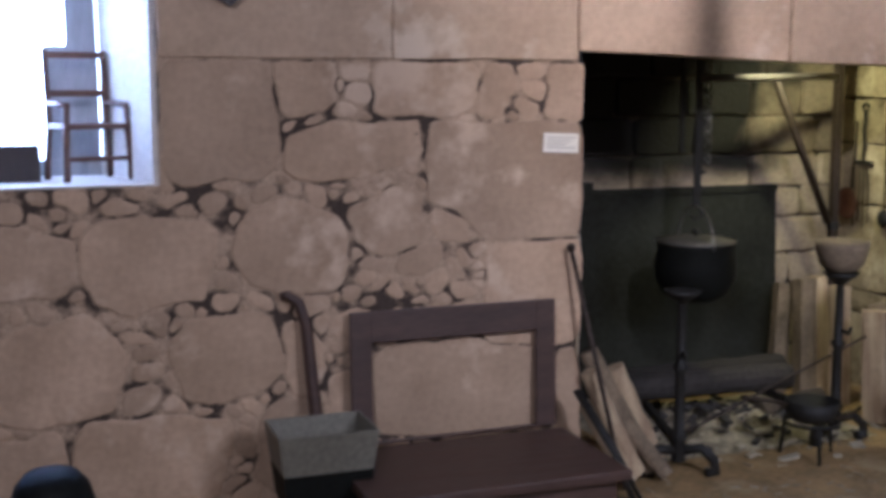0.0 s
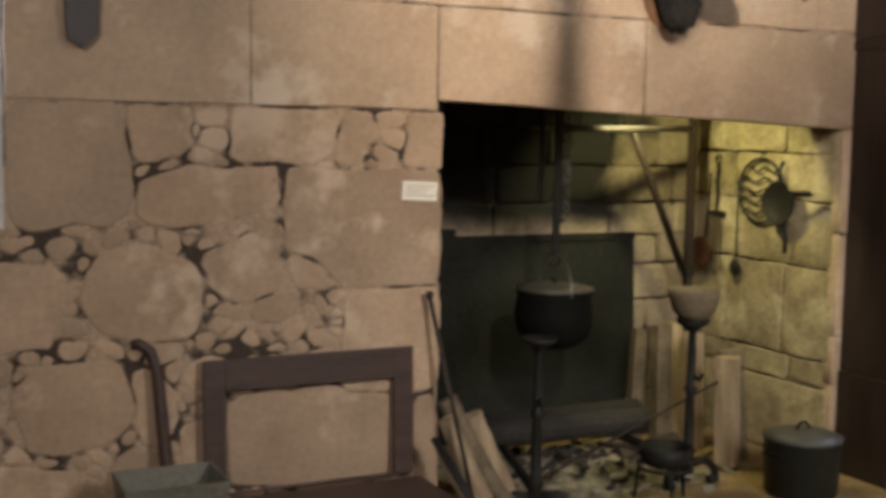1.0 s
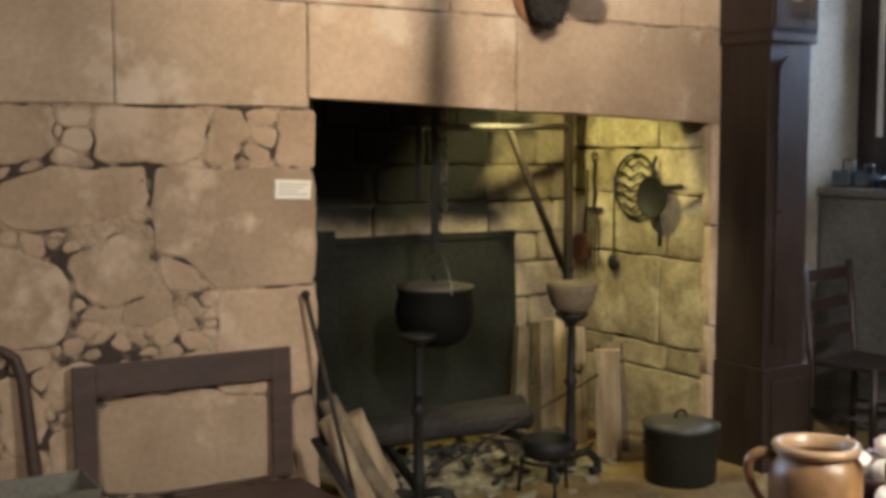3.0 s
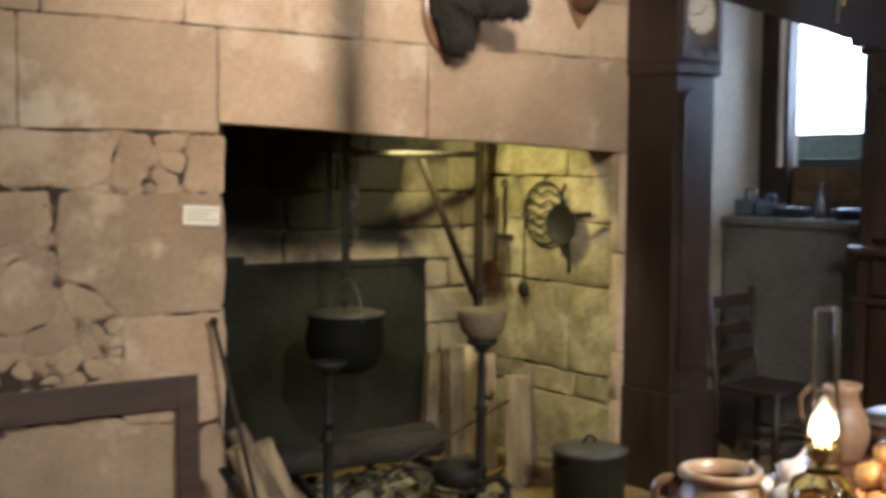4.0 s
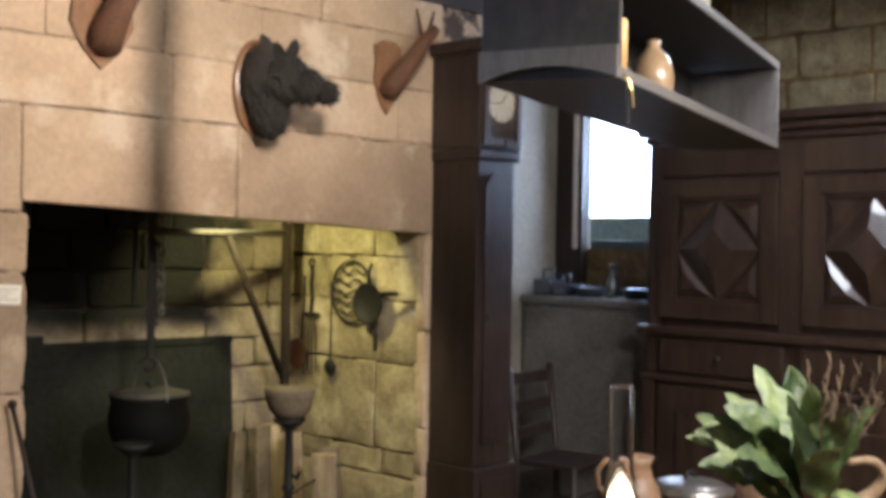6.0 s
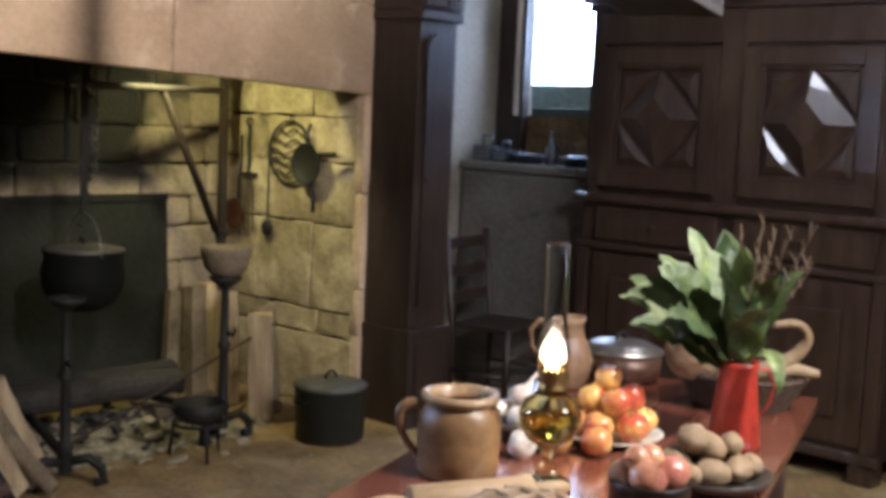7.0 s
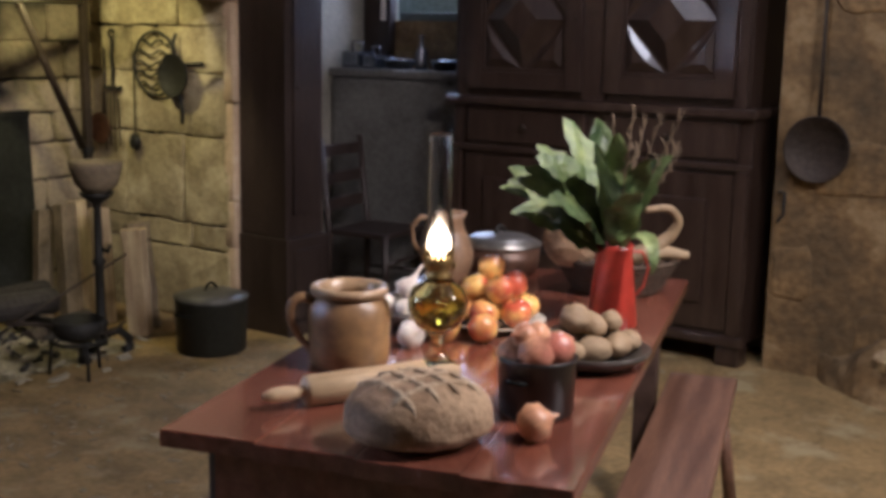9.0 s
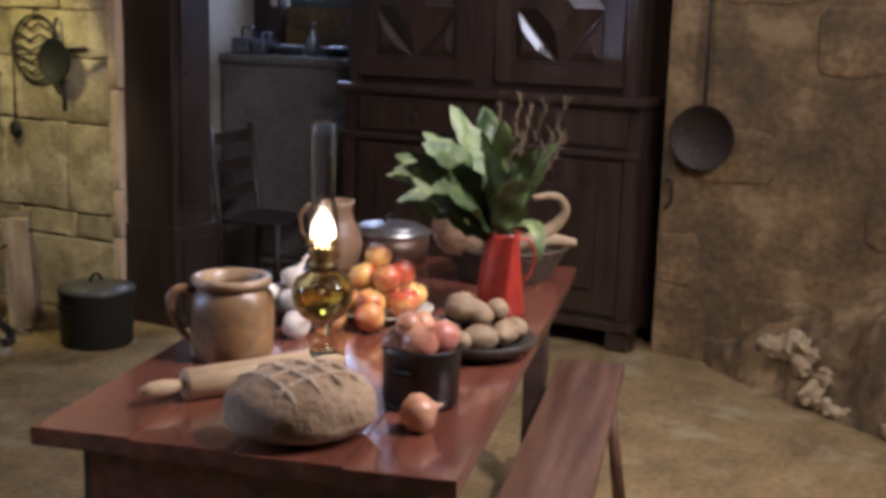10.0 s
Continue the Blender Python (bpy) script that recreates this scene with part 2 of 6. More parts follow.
def tube(points, radius, steps=10, bm=None, flat=1.0, closed=False):
    """A round bar along points; radius may be one number or one a point."""
    bm = bm or bmesh.new()
    pts = [Vector(p) for p in points]
    rad = radius if isinstance(radius, (list, tuple)) else [radius] * len(pts)
    rings, side = [], None
    for k, p in enumerate(pts):
        a = pts[k - 1] if k or closed else pts[k]
        b = pts[(k + 1) % len(pts)] if k < len(pts) - 1 or closed else pts[k]
        d = (b - a).normalized()
        if side is None:
            side = d.orthogonal().normalized()
        side = (side - d * side.dot(d)).normalized()
        up = d.cross(side)
        rings.append([bm.verts.new(p + rad[k] * (math.cos(2 * math.pi * j / steps) * side + flat * math.sin(2 * math.pi * j / steps) * up)) for j in range(steps)])
    pairs = list(zip(rings, rings[1:])) + ([(rings[-1], rings[0])] if closed else [])
    for a, b in pairs:
        for j in range(steps):
            q = (j + 1) % steps
            bm.faces.new((a[j], a[q], b[q], b[j]))
    if not closed:
        bm.faces.new(rings[0][::-1])
        bm.faces.new(rings[-1])
    return bm


def blob(rx, ry, rz, rough=0.06, freq=3.0, seed=0, sub=3, bm=None, m=None):
    """A rounded lump with an uneven skin."""
    bm = bm or bmesh.new()
    vs = bmesh.ops.create_icosphere(bm, subdivisions=sub, radius=1)["verts"]
    for v in vs:
        k = 1 + rough * noise.noise(v.co * freq + Vector((seed * 7.3, seed * 3.1, seed)))
        v.co = Vector((v.co.x * rx * k, v.co.y * ry * k, v.co.z * rz * k))
    if m:
        bmesh.ops.transform(bm, matrix=m, verts=vs)
    return bm


def bent(points, n=4):
    """Points rounded off along a smooth curve through them."""
    pts = [Vector(p) for p in points]
    ends = [pts[0]] + pts + [pts[-1]]
    out = []
    for k in range(len(pts) - 1):
        a, b, c, d = ends[k:k + 4]
        for j in range(n):
            t = j / n
            out.append(0.5 * (2 * b + (c - a) * t + (2 * a - 5 * b + 4 * c - d) * t * t + (3 * b - a - 3 * c + d) * t ** 3))
    return out + [pts[-1]]


def bent_sizes(sizes, n=4):
    return [a + (b - a) * j / n for a, b in zip(sizes, sizes[1:]) for j in range(n)] + [sizes[-1]]


def prism(poly, depth, bm=None, m=None, bevel=0.0):
    """A flat outline in x and z, given a thickness towards -y."""
    bm = bm or bmesh.new()
    front = [bm.verts.new((x, -depth, z)) for x, z in poly]
    back = [bm.verts.new((x, 0, z)) for x, z in poly]
    bm.faces.new(front)
    bm.faces.new(back[::-1])
    for k in range(len(poly)):
        q = (k + 1) % len(poly)
        bm.faces.new((front[q], front[k], back[k], back[q]))
    vs = front + back
    if bevel:
        es = [e for e in bm.edges if e.verts[0] in front and e.verts[1] in front]
        res = bmesh.ops.bevel(bm, geom=es, offset=bevel, segments=2, affect="EDGES")
        vs = list({v for v in bm.verts})
    if m:
        bmesh.ops.transform(bm, matrix=m, verts=vs)
    return bm


def arc(cx, cz, r, a0, a1, n):
    return [(cx + r * math.cos(radians(a0 + (a1 - a0) * k / n)), cz + r * math.sin(radians(a0 + (a1 - a0) * k / n))) for k in range(n + 1)]


def structure(name, bm, material, label, category):
    return tagged(part(name, bm, material), label, category, kind="structure")


def joined(boxes):
    bm = bmesh.new()
    for b in boxes:
        put(bm, *b)
    return bm


# ---------------- the room ----------------
WALL_Y = 4.30          # face of the chimney wall
OPEN_L, OPEN_R, LINTEL = 2.07, 4.175, 1.70
END_X = 5.65           # face of the end wall
CORNER_Y = 4.62        # face of the wall behind the clock
CEILING = 3.02

structure("floor", box(-3.2, -3.2, -0.2, 6.2, 5.6, 0.0), EARTH, "worn grey-brown packed earth and stone floor", "floor")
structure("ceiling", joined([(-3.2, -3.2, CEILING, 6.2, 5.6, CEILING + 0.15)] + [(-3.2 + 0.235 * k, -3.2, CEILING - 0.02, -3.2 + 0.235 * k + 0.225, 5.6, CEILING) for k in range(40)]),
          CEIL, "aged grey-brown board ceiling", "ceiling")
# chimney wall, with the window and the hearth as openings
y0, y1 = WALL_Y + 0.012, WALL_Y + 0.62
wall_n = structure("wall_north", joined([
    (-3.2, y0, 0, -0.75, y1, CEILING), (-0.75, y0, 0, 0.42, y1, 1.26), (-0.75, y0, 2.55, 0.42, y1, CEILING),
    (0.42, y0, 0, OPEN_L - 0.03, y1, CEILING), (OPEN_L - 0.03, y0, LINTEL + 0.05, OPEN_R + 0.03, y0 + 0.28, CEILING),
    (OPEN_R + 0.03, y0, 0, 4.30, y1, CEILING), (4.30, y0 + 0.02, 0, 4.60, y1, CEILING)]), MORTAR, "rough sandstone chimney wall with dark joints", "wall")
hearth = structure("hearth_recess", joined([
    (OPEN_L - 0.3, y1, 0, OPEN_L - 0.03, 5.45, CEILING), (OPEN_R + 0.03, y1, 0, 4.30, 5.45, CEILING),
    (OPEN_L - 0.3, 5.45, 0, 4.30, 5.65, CEILING)]), JOINT, "stone-lined fireplace recess, blackened by soot", "fireplace")
structure("wall_behind_clock", joined([(4.60, CORNER_Y, 0, 5.95, CORNER_Y + 0.3, CEILING)]), PLASTER, "grey plastered wall beside the window", "wall")
structure("wall_east", joined([
    (5.20, -3.2, 0, 6.0, 1.86, CEILING), (END_X, 1.86, 0, 6.0, 3.45, CEILING), (END_X, 3.45, 0, 6.0, 4.62, 1.60), (END_X, 3.45, 2.62, 6.0, 4.62, CEILING)]),
    OCHRE, "ochre plastered rubble wall, stained and flaking", "wall")
structure("wall_south", joined([(-3.2, -3.5, 0, 6.0, -3.2, CEILING)]), OCHRE, "plain plastered wall", "wall")
structure("wall_west", joined([(-3.5, -3.5, 0, -3.2, 5.0, CEILING)]), OCHRE, "plain plastered wall", "wall")
structure("ceiling_beam", box(-3.2, 4.02, 2.84, 6.0, 4.32, 3.0, 0.02), DARKWOOD, "dark wooden beam along the top of the wall", "beam")

# ---------------- table ----------------
TURN = 18.0
TABLE = pose(1.655, 0.87, 0, 0, 0, TURN)


def on_table(u, v, z=0.75, rz=0.0):
    return TABLE @ pose(u, v, z, 0, 0, rz)


table = thing("kitchen_table", "long red-brown wooden farmhouse table with a worn top", "table", TABLE)
TL, TW, TV = 1.90, 0.87, 0.05
for k in range(4):
    v0, v1 = TV + (TW - TV) * k / 4, TV + (TW - TV) * (k + 1) / 4
    part("top_board", box(0.012 * k, v0 + 0.0006, 0.715, TL, v1 - 0.0006, 0.75, 0.003), TABLEWOOD, table)
part("apron", box(0.10, 0.14, 0.58, TL - 0.10, 0.17, 0.714, 0.003), TABLEWOOD, table)
part("apron", box(0.10, TW - 0.13, 0.58, TL - 0.10, TW - 0.10, 0.714, 0.003), TABLEWOOD, table)
part("apron", box(0.07, 0.14, 0.58, 0.10, TW - 0.10, 0.714, 0.003), TABLEWOOD, table)
part("apron", box(TL - 0.10, 0.14, 0.58, TL - 0.07, TW - 0.10, 0.714, 0.003), TABLEWOOD, table)
for u in (0.08, TL - 0.15):
    for v in (0.12, TW - 0.15):
        part("leg", box(u, v, 0, u + 0.07, v + 0.07, 0.714, 0.008), FRAMEWOOD, table)


# ---------------- cupboard ----------------
cup = thing("cupboard", "tall dark oak two-part cupboard with carved diamond-point doors", "cupboard", pose(5.10, 3.60, 0, 0, 0, -90))
CW = 1.655                                 # runs along the end wall; local x points along the front, y into the depth
part("lower_carcase", box(0, 0.02, 0.10, CW, 0.52, 1.165, 0.006), CUPWOOD, cup)
part("upper_carcase", box(-0.015, 0.05, 1.21, 1.62, 0.52, 2.14, 0.006), CUPWOOD, cup)
for z0, z1, out in ((2.14, 2.18, 0.02), (2.18, 2.225, 0.05), (2.225, 2.27, 0.085)):
    part("cornice_moulding", box(-out, 0.03 - out, z0 + 0.0005, CW + out, 0.52, z1, 0.010), CUPWOOD, cup)
part("ledge", box(-0.03, -0.035, 1.165, CW + 0.03, 0.52, 1.21, 0.012), CUPWOOD, cup)
part("mid_moulding", box(-0.015, -0.012, 0.925, CW + 0.015, 0.02, 0.955, 0.008), CUPWOOD, cup)
part("plinth_moulding", box(-0.02, -0.02, 0.10, CW + 0.02, 0.02, 0.15, 0.010), CUPWOOD, cup)
for x in (0.0, CW - 0.12):
    for y in (0.0, 0.40):
        part("foot", box(x, y, 0, x + 0.12, y + 0.12, 0.10, 0.015), CUPWOOD, cup)
for x0, x1 in ((0.02, 0.08), (0.758, 0.885), (1.554, 1.612)):
    part("stile", box(x0, 0.022, 1.21, x1, 0.05, 2.14, 0.004), CUPWOOD, cup)


part("frieze", box(0.02, 0.024, 1.975, 1.612, 0.05, 2.135, 0.006), CUPWOOD, cup)


def facet(bm, pts, y, rise, keep, du, dv):
    """A bevelled boss over any outline, with a smaller flat top."""
    cx, cz = sum(p[0] for p in pts) / len(pts), sum(p[1] for p in pts) / len(pts)
    vs = [bm.verts.new((x, y, z)) for x, z in pts]
    ts = [bm.verts.new((cx + du + keep * (x - cx), y - rise, cz + dv + keep * (z - cz))) for x, z in pts]
    for k in range(len(vs)):
        q = (k + 1) % len(vs)
        bm.faces.new((vs[k], vs[q], ts[q], ts[k]))
    bm.faces.new(ts)


def panel_door(x0, x1, z0, z1):
    """Frame, sunk panel, and a pattern of triangles round a standing diamond."""
    door = part("door", box(x0, 0.030, z0, x1, 0.048, z1, 0.003), CUPWOOD, cup)
    rail = 0.087
    for a, b, c, d in ((x0, z0, x0 + rail, z1), (x1 - rail, z0, x1, z1), (x0 + rail, z0, x1 - rail, z0 + rail), (x0 + rail, z1 - rail, x1 - rail, z1)):
        part("door_rail", box(a, 0.006, b, c, 0.030, d, 0.004), CUPWOOD, door)
    px0, px1, pz0, pz1 = x0 + rail + 0.02, x1 - rail - 0.02, z0 + rail + 0.02, z1 - rail - 0.02
    for a, b, c, d in ((px0 - 0.02, pz0 - 0.02, px0, pz1 + 0.02), (px1, pz0 - 0.02, px1 + 0.02, pz1 + 0.02), (px0, pz0 - 0.02, px1, pz0), (px0, pz1, px1, pz1 + 0.02)):
        part("bead", box(a, 0.014, b, c, 0.030, d, 0.005), CUPWOOD, door)
    w, h = px1 - px0, pz1 - pz0
    P = lambda u, v: (px0 + u * w, pz0 + v * h)
    for k, pts in enumerate(([P(0, 0), P(.46, 0), P(0, .46)], [P(1, 1), P(.54, 1), P(1, .54)], [P(0, 1), P(.46, 1), P(0, .54)], [P(1, 0), P(.54, 0), P(1, .46)],
                             [P(.5, .0), P(1, .5), P(.5, 1), P(0, .5)])):
        bm = bmesh.new()
        facet(bm, pts, 0.0295, (0.024, 0.020, 0.020, 0.020, 0.052)[k], (0.40, 0.4, 0.4, 0.4, 0.42)[k], 0, 0)
        part("diamond_point", bm, CUPWOOD, door)
    return door


door_a = panel_door(0.080, 0.757, 1.250, 1.957)
panel_door(0.886, 1.553, 1.250, 1.957)
part("escutcheon", turned([(0.0, 0), (0.014, 0.002), (0.012, 0.006), (0, 0.008)], 12, m=pose(0.72, 0.006, 1.60, 90)), RUST, door_a)
for x0 in (0.10, 0.89):
    drawer = part("drawer", box(x0, -0.002, 0.975, x0 + 0.70, 0.02, 1.145, 0.008), CUPWOOD, cup)
    part("knob", turned([(0.008, 0), (0.010, 0.012), (0.018, 0.020), (0.014, 0.030), (0, 0.033)], 14, m=pose(x0 + 0.355, -0.002, 1.06, 90)), RUST, drawer)
for x0 in (0.09, 0.88):
    low = part("lower_door", box(x0, 0.004, 0.17, x0 + 0.70, 0.02, 0.905, 0.004), CUPWOOD, cup)
    part("raised_panel", box(x0 + 0.12, -0.012, 0.29, x0 + 0.58, 0.004, 0.785, 0.012), CUPWOOD, low)
for x in (0.0, 0.825, CW - 0.07):
    part("lower_stile", box(x, -0.004, 0.15, x + 0.065, 0.02, 0.925, 0.006), CUPWOOD, cup)

# ---------------- clock ----------------
clock = thing("longcase_clock", "tall dark wooden longcase clock beside the fireplace", "clock", pose(4.205, 3.96, 0))
part("base", box(0.0, 0.0, 0.0, 0.31, 0.335, 0.50, 0.008), DARKWOOD, clock)
part("base_panel", box(0.05, -0.010, 0.08, 0.26, 0.0, 0.44, 0.008), DARKWOOD, clock)
part("plinth", box(-0.012, -0.014, 0.0, 0.322, -0.0005, 0.07, 0.006), DARKWOOD, clock)
part("trunk", box(0.012, 0.02, 0.5005, 0.285, 0.335, 2.055, 0.006), DARKWOOD, clock)
tdoor = part("trunk_door", prism([(0.06, 0.62), (0.245, 0.62), (0.245, 1.88)] + arc(0.1525, 1.88, 0.0925, 0, 180, 14)[1:], 0.016, m=pose(0, 0.020, 0)), DARKWOOD, clock)
part("door_handle", turned([(0.006, 0), (0.012, 0.01), (0, 0.02)], 12, m=pose(0.075, 0.004, 1.25, 90)), RUST, tdoor)
part("trunk_moulding", box(-0.004, -0.004, 2.030, 0.312, 0.335, 2.085, 0.014), DARKWOOD, clock)
hood = part("hood", box(0.0, 0.0, 2.0855, 0.31, 0.335, 2.56, 0.006), DARKWOOD, clock)
for a, b, c, d in ((0.015, 2.10, 0.055, 2.54), (0.255, 2.10, 0.295, 2.54), (0.055, 2.10, 0.255, 2.14), (0.055, 2.50, 0.255, 2.54)):
    part("hood_frame", box(a, -0.016, b, c, 0.0, d, 0.004), OAK, hood)
part("dial", turned([(0, 0), (0.098, 0), (0.098, 0.004), (0, 0.004)], 32, m=pose(0.155, -0.0005, 2.32, 90)),
     mat("ivory_dial", (0.34, 0.31, 0.25), 0.35, 0.15, 6, 40, 0.02), hood, "ivory enamel dial")
for ang, ln in ((35, 0.05), (-100, 0.075)):
    part("clock_hand", box(-0.003, -0.0075, 0, 0.003, -0.0055, ln, 0, m=pose(0.155, 0, 2.32, 0, ang, 0)), IRON, hood)
for k in range(12):
    part("hour_mark", box(-0.003, -0.0062, 0.078, 0.003, -0.0048, 0.092, 0, m=pose(0.155, 0, 2.32, 0, 30 * k, 0)), IRON, hood)
pane = part("glass", box(0.055, -0.012, 2.14, 0.255, -0.009, 2.50), glassy("clear_glass", (1, 1, 1), 0.02), hood)
pane.visible_shadow = False
part("cornice", box(-0.03, -0.035, 2.56, 0.34, 0.335, 2.63, 0.02), DARKWOOD, clock)

# ---------------- hearth ----------------
def rod(points, r, material, name, parent, steps=8, **kw):
    return part(name, tube(points, r, steps, **kw), material, parent, smooth=True)


plate = thing("fireback", "large blackened cast-iron fireback plate against the chimney wall", "fireback", pose(2.64, 5.36, 0.0, -3))
part("plate", box(0, 0, 0, 1.14, 0.035, 1.09, 0.008), PLATE, plate)
part("rim", box(0, -0.012, 1.05, 1.14, 0.0, 1.09, 0.005), PLATE, plate)
part("side_plate", box(-0.30, -0.10, 0, -0.005, -0.05, 1.13, 0.01), PLATE, plate)

crane = thing("chimney_crane", "iron and wood swinging chimney crane with a diagonal brace", "chimney crane", pose(3.97, 5.18, 0))
part("post", box(-0.021, -0.021, 0.0, 0.021, 0.021, 1.78, 0.006), RUST, crane)
CR = Vector((2.93 - 3.97, 4.85 - 5.18, 0))
d = CR.normalized()
rod([(0, 0, 1.655), CR + Vector((0, 0, 1.64))], 0.017, SILVER_OAK, "arm", crane)
rod([d * 0.05 + Vector((0, 0, 0.90)), d * 0.52 + Vector((0, 0, 1.63))], 0.021, RUST, "brace", crane)
for z in (0.86, 1.74):
    part("strap", turned([(0.028, 0), (0.035, 0.003), (0.035, 0.037), (0.028, 0.04)], 16, m=pose(0, 0, z)), IRON, crane)

hanger = thing("pot_hanger", "sooty toothed iron pot hanger on the crane", "pot hanger", pose(2.93, 4.85, 0))
part("rack_bar", box(-0.018, -0.005, 1.05, 0.018, 0.005, 1.90, 0.002), IRON, hanger)
part("second_bar", box(-0.10, -0.006, 1.30, -0.075, 0.006, 1.95, 0.002), IRON, hanger)
for k in range(9):
    part("tooth", prism([(0.018, 0), (0.045, 0.012), (0.018, 0.03)], 0.01, m=pose(0, 0.005, 1.12 + 0.075 * k)), IRON, hanger)
part("hook", tube([(0, 0, 1.06)] + [(x, 0, z) for x, z in arc(0, 1.02, 0.03, 90, -150, 10)], 0.007, 8), IRON, hanger, smooth=True)
LINK = mat("worn_chain_iron", (0.22, 0.21, 0.18), 0.45, 0.5, 8, 60, 0.3, metal=0.7, second=(0.03, 0.028, 0.025), mix_scale=9)
for k in range(10):
    part("chain_link", tube([(0.05 + 0.014 * math.cos(a), 0.014 * math.sin(a) * (k % 2), 1.70 - 0.047 * k + 0.03 * math.sin(a)) for a in [2 * math.pi * j / 10 for j in range(10)]], 0.005, 6, closed=True), LINK, hanger, smooth=True)

cauldron = thing("cauldron", "black iron cauldron with a lid hanging over the hearth", "cauldron", pose(2.93, 4.85, 0.60))
part("body", turned([(0, 0), (0.09, 0.005), (0.15, 0.04), (0.185, 0.11), (0.19, 0.18), (0.175, 0.25), (0.185, 0.275), (0.18, 0.28), (0.165, 0.255)], 40), ENAMEL, cauldron, smooth=True)
lid = part("lid", turned([(0.186, 0.281), (0.188, 0.287), (0.12, 0.302), (0.03, 0.310), (0, 0.311)], 40), mat("dull_lid_metal", (0.16, 0.15, 0.12), 0.5, 0.3, 6, 40, 0.1, metal=0.5), cauldron, "dull grey metal lid", smooth=True)
part("lid_knob", turned([(0.01, 0.308), (0.012, 0.32), (0.022, 0.33), (0.015, 0.342), (0, 0.344)], 16), IRON, lid, smooth=True)
part("bail_handle", tube([(-0.50 * x * 0.2, -0.98 * x, z) for x, z in arc(0, 0.26, 0.19, 0, 180, 18)], 0.0045, 8), mat("worn_steel", (0.35, 0.34, 0.32), 0.35, 0.3, 6, 60, 0.1, metal=0.8), cauldron, smooth=True)


def firedog(x, y, turn, label):
    dog = thing("firedog", label, "firedog", pose(x, y, 0, 0, 0, turn) @ Matrix.Diagonal((1, 1, 1.04, 1)), group="firedogs in the hearth")
    part("shaft", turned([(0.030, 0.06), (0.026, 0.14), (0.036, 0.16), (0.024, 0.18), (0.020, 0.42), (0.034, 0.44), (0.020, 0.46), (0.018, 0.70), (0.03, 0.715)], 16), IRON, dog, smooth=True)
    part("cup", turned([(0.02, 0.70), (0.035, 0.712), (0.07, 0.735), (0.078, 0.752), (0.068, 0.745), (0.03, 0.722), (0, 0.72)], 24), IRON, dog, smooth=True)
    for s in (-1, 1):
        part("foot", tube([(s * 0.01, 0, 0.10), (s * 0.09, -0.02, 0.115), (s * 0.14, -0.03, 0.07), (s * 0.15, -0.03, 0.02), (s * 0.11, -0.03, 0.018)], 0.021, 8), IRON, dog, smooth=True)
    part("log_bar", box(-0.016, 0.0, 0.10, 0.016, 0.88, 0.135, 0.004), IRON, dog)
    part("rear_foot", box(-0.014, 0.85, 0.0, 0.014, 0.88, 0.10, 0.003), IRON, dog)
    part("hook", tube([(0, -0.02, 0.5), (0, -0.06, 0.49), (0, -0.075, 0.52)], 0.008, 8), IRON, dog, smooth=True)
    return dog


firedog(2.475, 4.215, -18, "tall black wrought-iron firedog with a cup top")
firedog(3.385, 4.375, 5, "tall black wrought-iron firedog holding a pale bowl")
bowl = thing("bowl", "pale worn basin resting on the firedog", "bowl", pose(3.385, 4.375, 0.765) @ Matrix.Diagonal((0.92, 0.92, 0.92, 1)))
part("body", turned([(0, 0.012), (0.055, 0.012), (0.105, 0.06), (0.125, 0.13), (0.13, 0.17), (0.122, 0.17), (0.10, 0.07), (0.05, 0.025), (0, 0.024)], 32), mat("worn_basin_clay", (0.18, 0.14, 0.085), 0.85, 0.35, 6, 40, 0.5, second=(0.13, 0.10, 0.065), mix_scale=5), bowl, smooth=True)


def log(name, a, b, r, material, label, category, seed, squash=1.0, group=""):
    a, b = Vector(a), Vector(b)
    t = thing(name, label, category, Matrix.Translation(a), group=group)
    pts, n = [], 9
    side = (b - a).orthogonal().normalized()
    for k in range(n):
        p = (b - a) * (k / (n - 1)) + side * 0.012 * noise.noise(Vector((k * 0.7, seed * 3.3, 0)))
        pts.append(p)
    bm = tube(pts, [r * (1 + 0.14 * noise.noise(Vector((k * 0.9, seed, 5)))) for k in range(n)], 12, flat=squash)
    for v in bm.verts:
        v.co += v.co.normalized() * 0.006 * noise.noise(v.co * 22 + Vector((seed, 0, 0)))
    part("wood", bm, material, t)
    return t


log("burnt_log", (2.52, 4.86, 0.205), (3.44, 4.80, 0.205), 0.064, mat("charred_wood", (0.035, 0.030, 0.026), 0.9, 0.6, 8, 40, 0.8), "charred log lying across the firedogs", "log", 1)
log("burnt_log", (2.58, 4.98, 0.205), (3.52, 4.98, 0.205), 0.065, mat("half_charred_bark", (0.024, 0.020, 0.015), 0.95, 0.6, 8, 40, 0.9), "half-burnt log lying across the firedogs", "log", 2)
log("burnt_log", (3.25, 4.75, 0.05), (3.66, 4.84, 0.07), 0.048, mat("smoked_wood", (0.08, 0.06, 0.04), 0.9, 0.5, 8, 40, 0.8), "smoked branch lying in the ashes", "log", 3)
spit = thing("roasting_spit", "long thin iron roasting spit across the hearth", "spit", pose(0, 0, 0))
rod([(2.50, 4.28, 0.14), (3.42, 4.50, 0.36), (3.90, 4.62, 0.47)], 0.007, RUST, "spit_rod", spit)

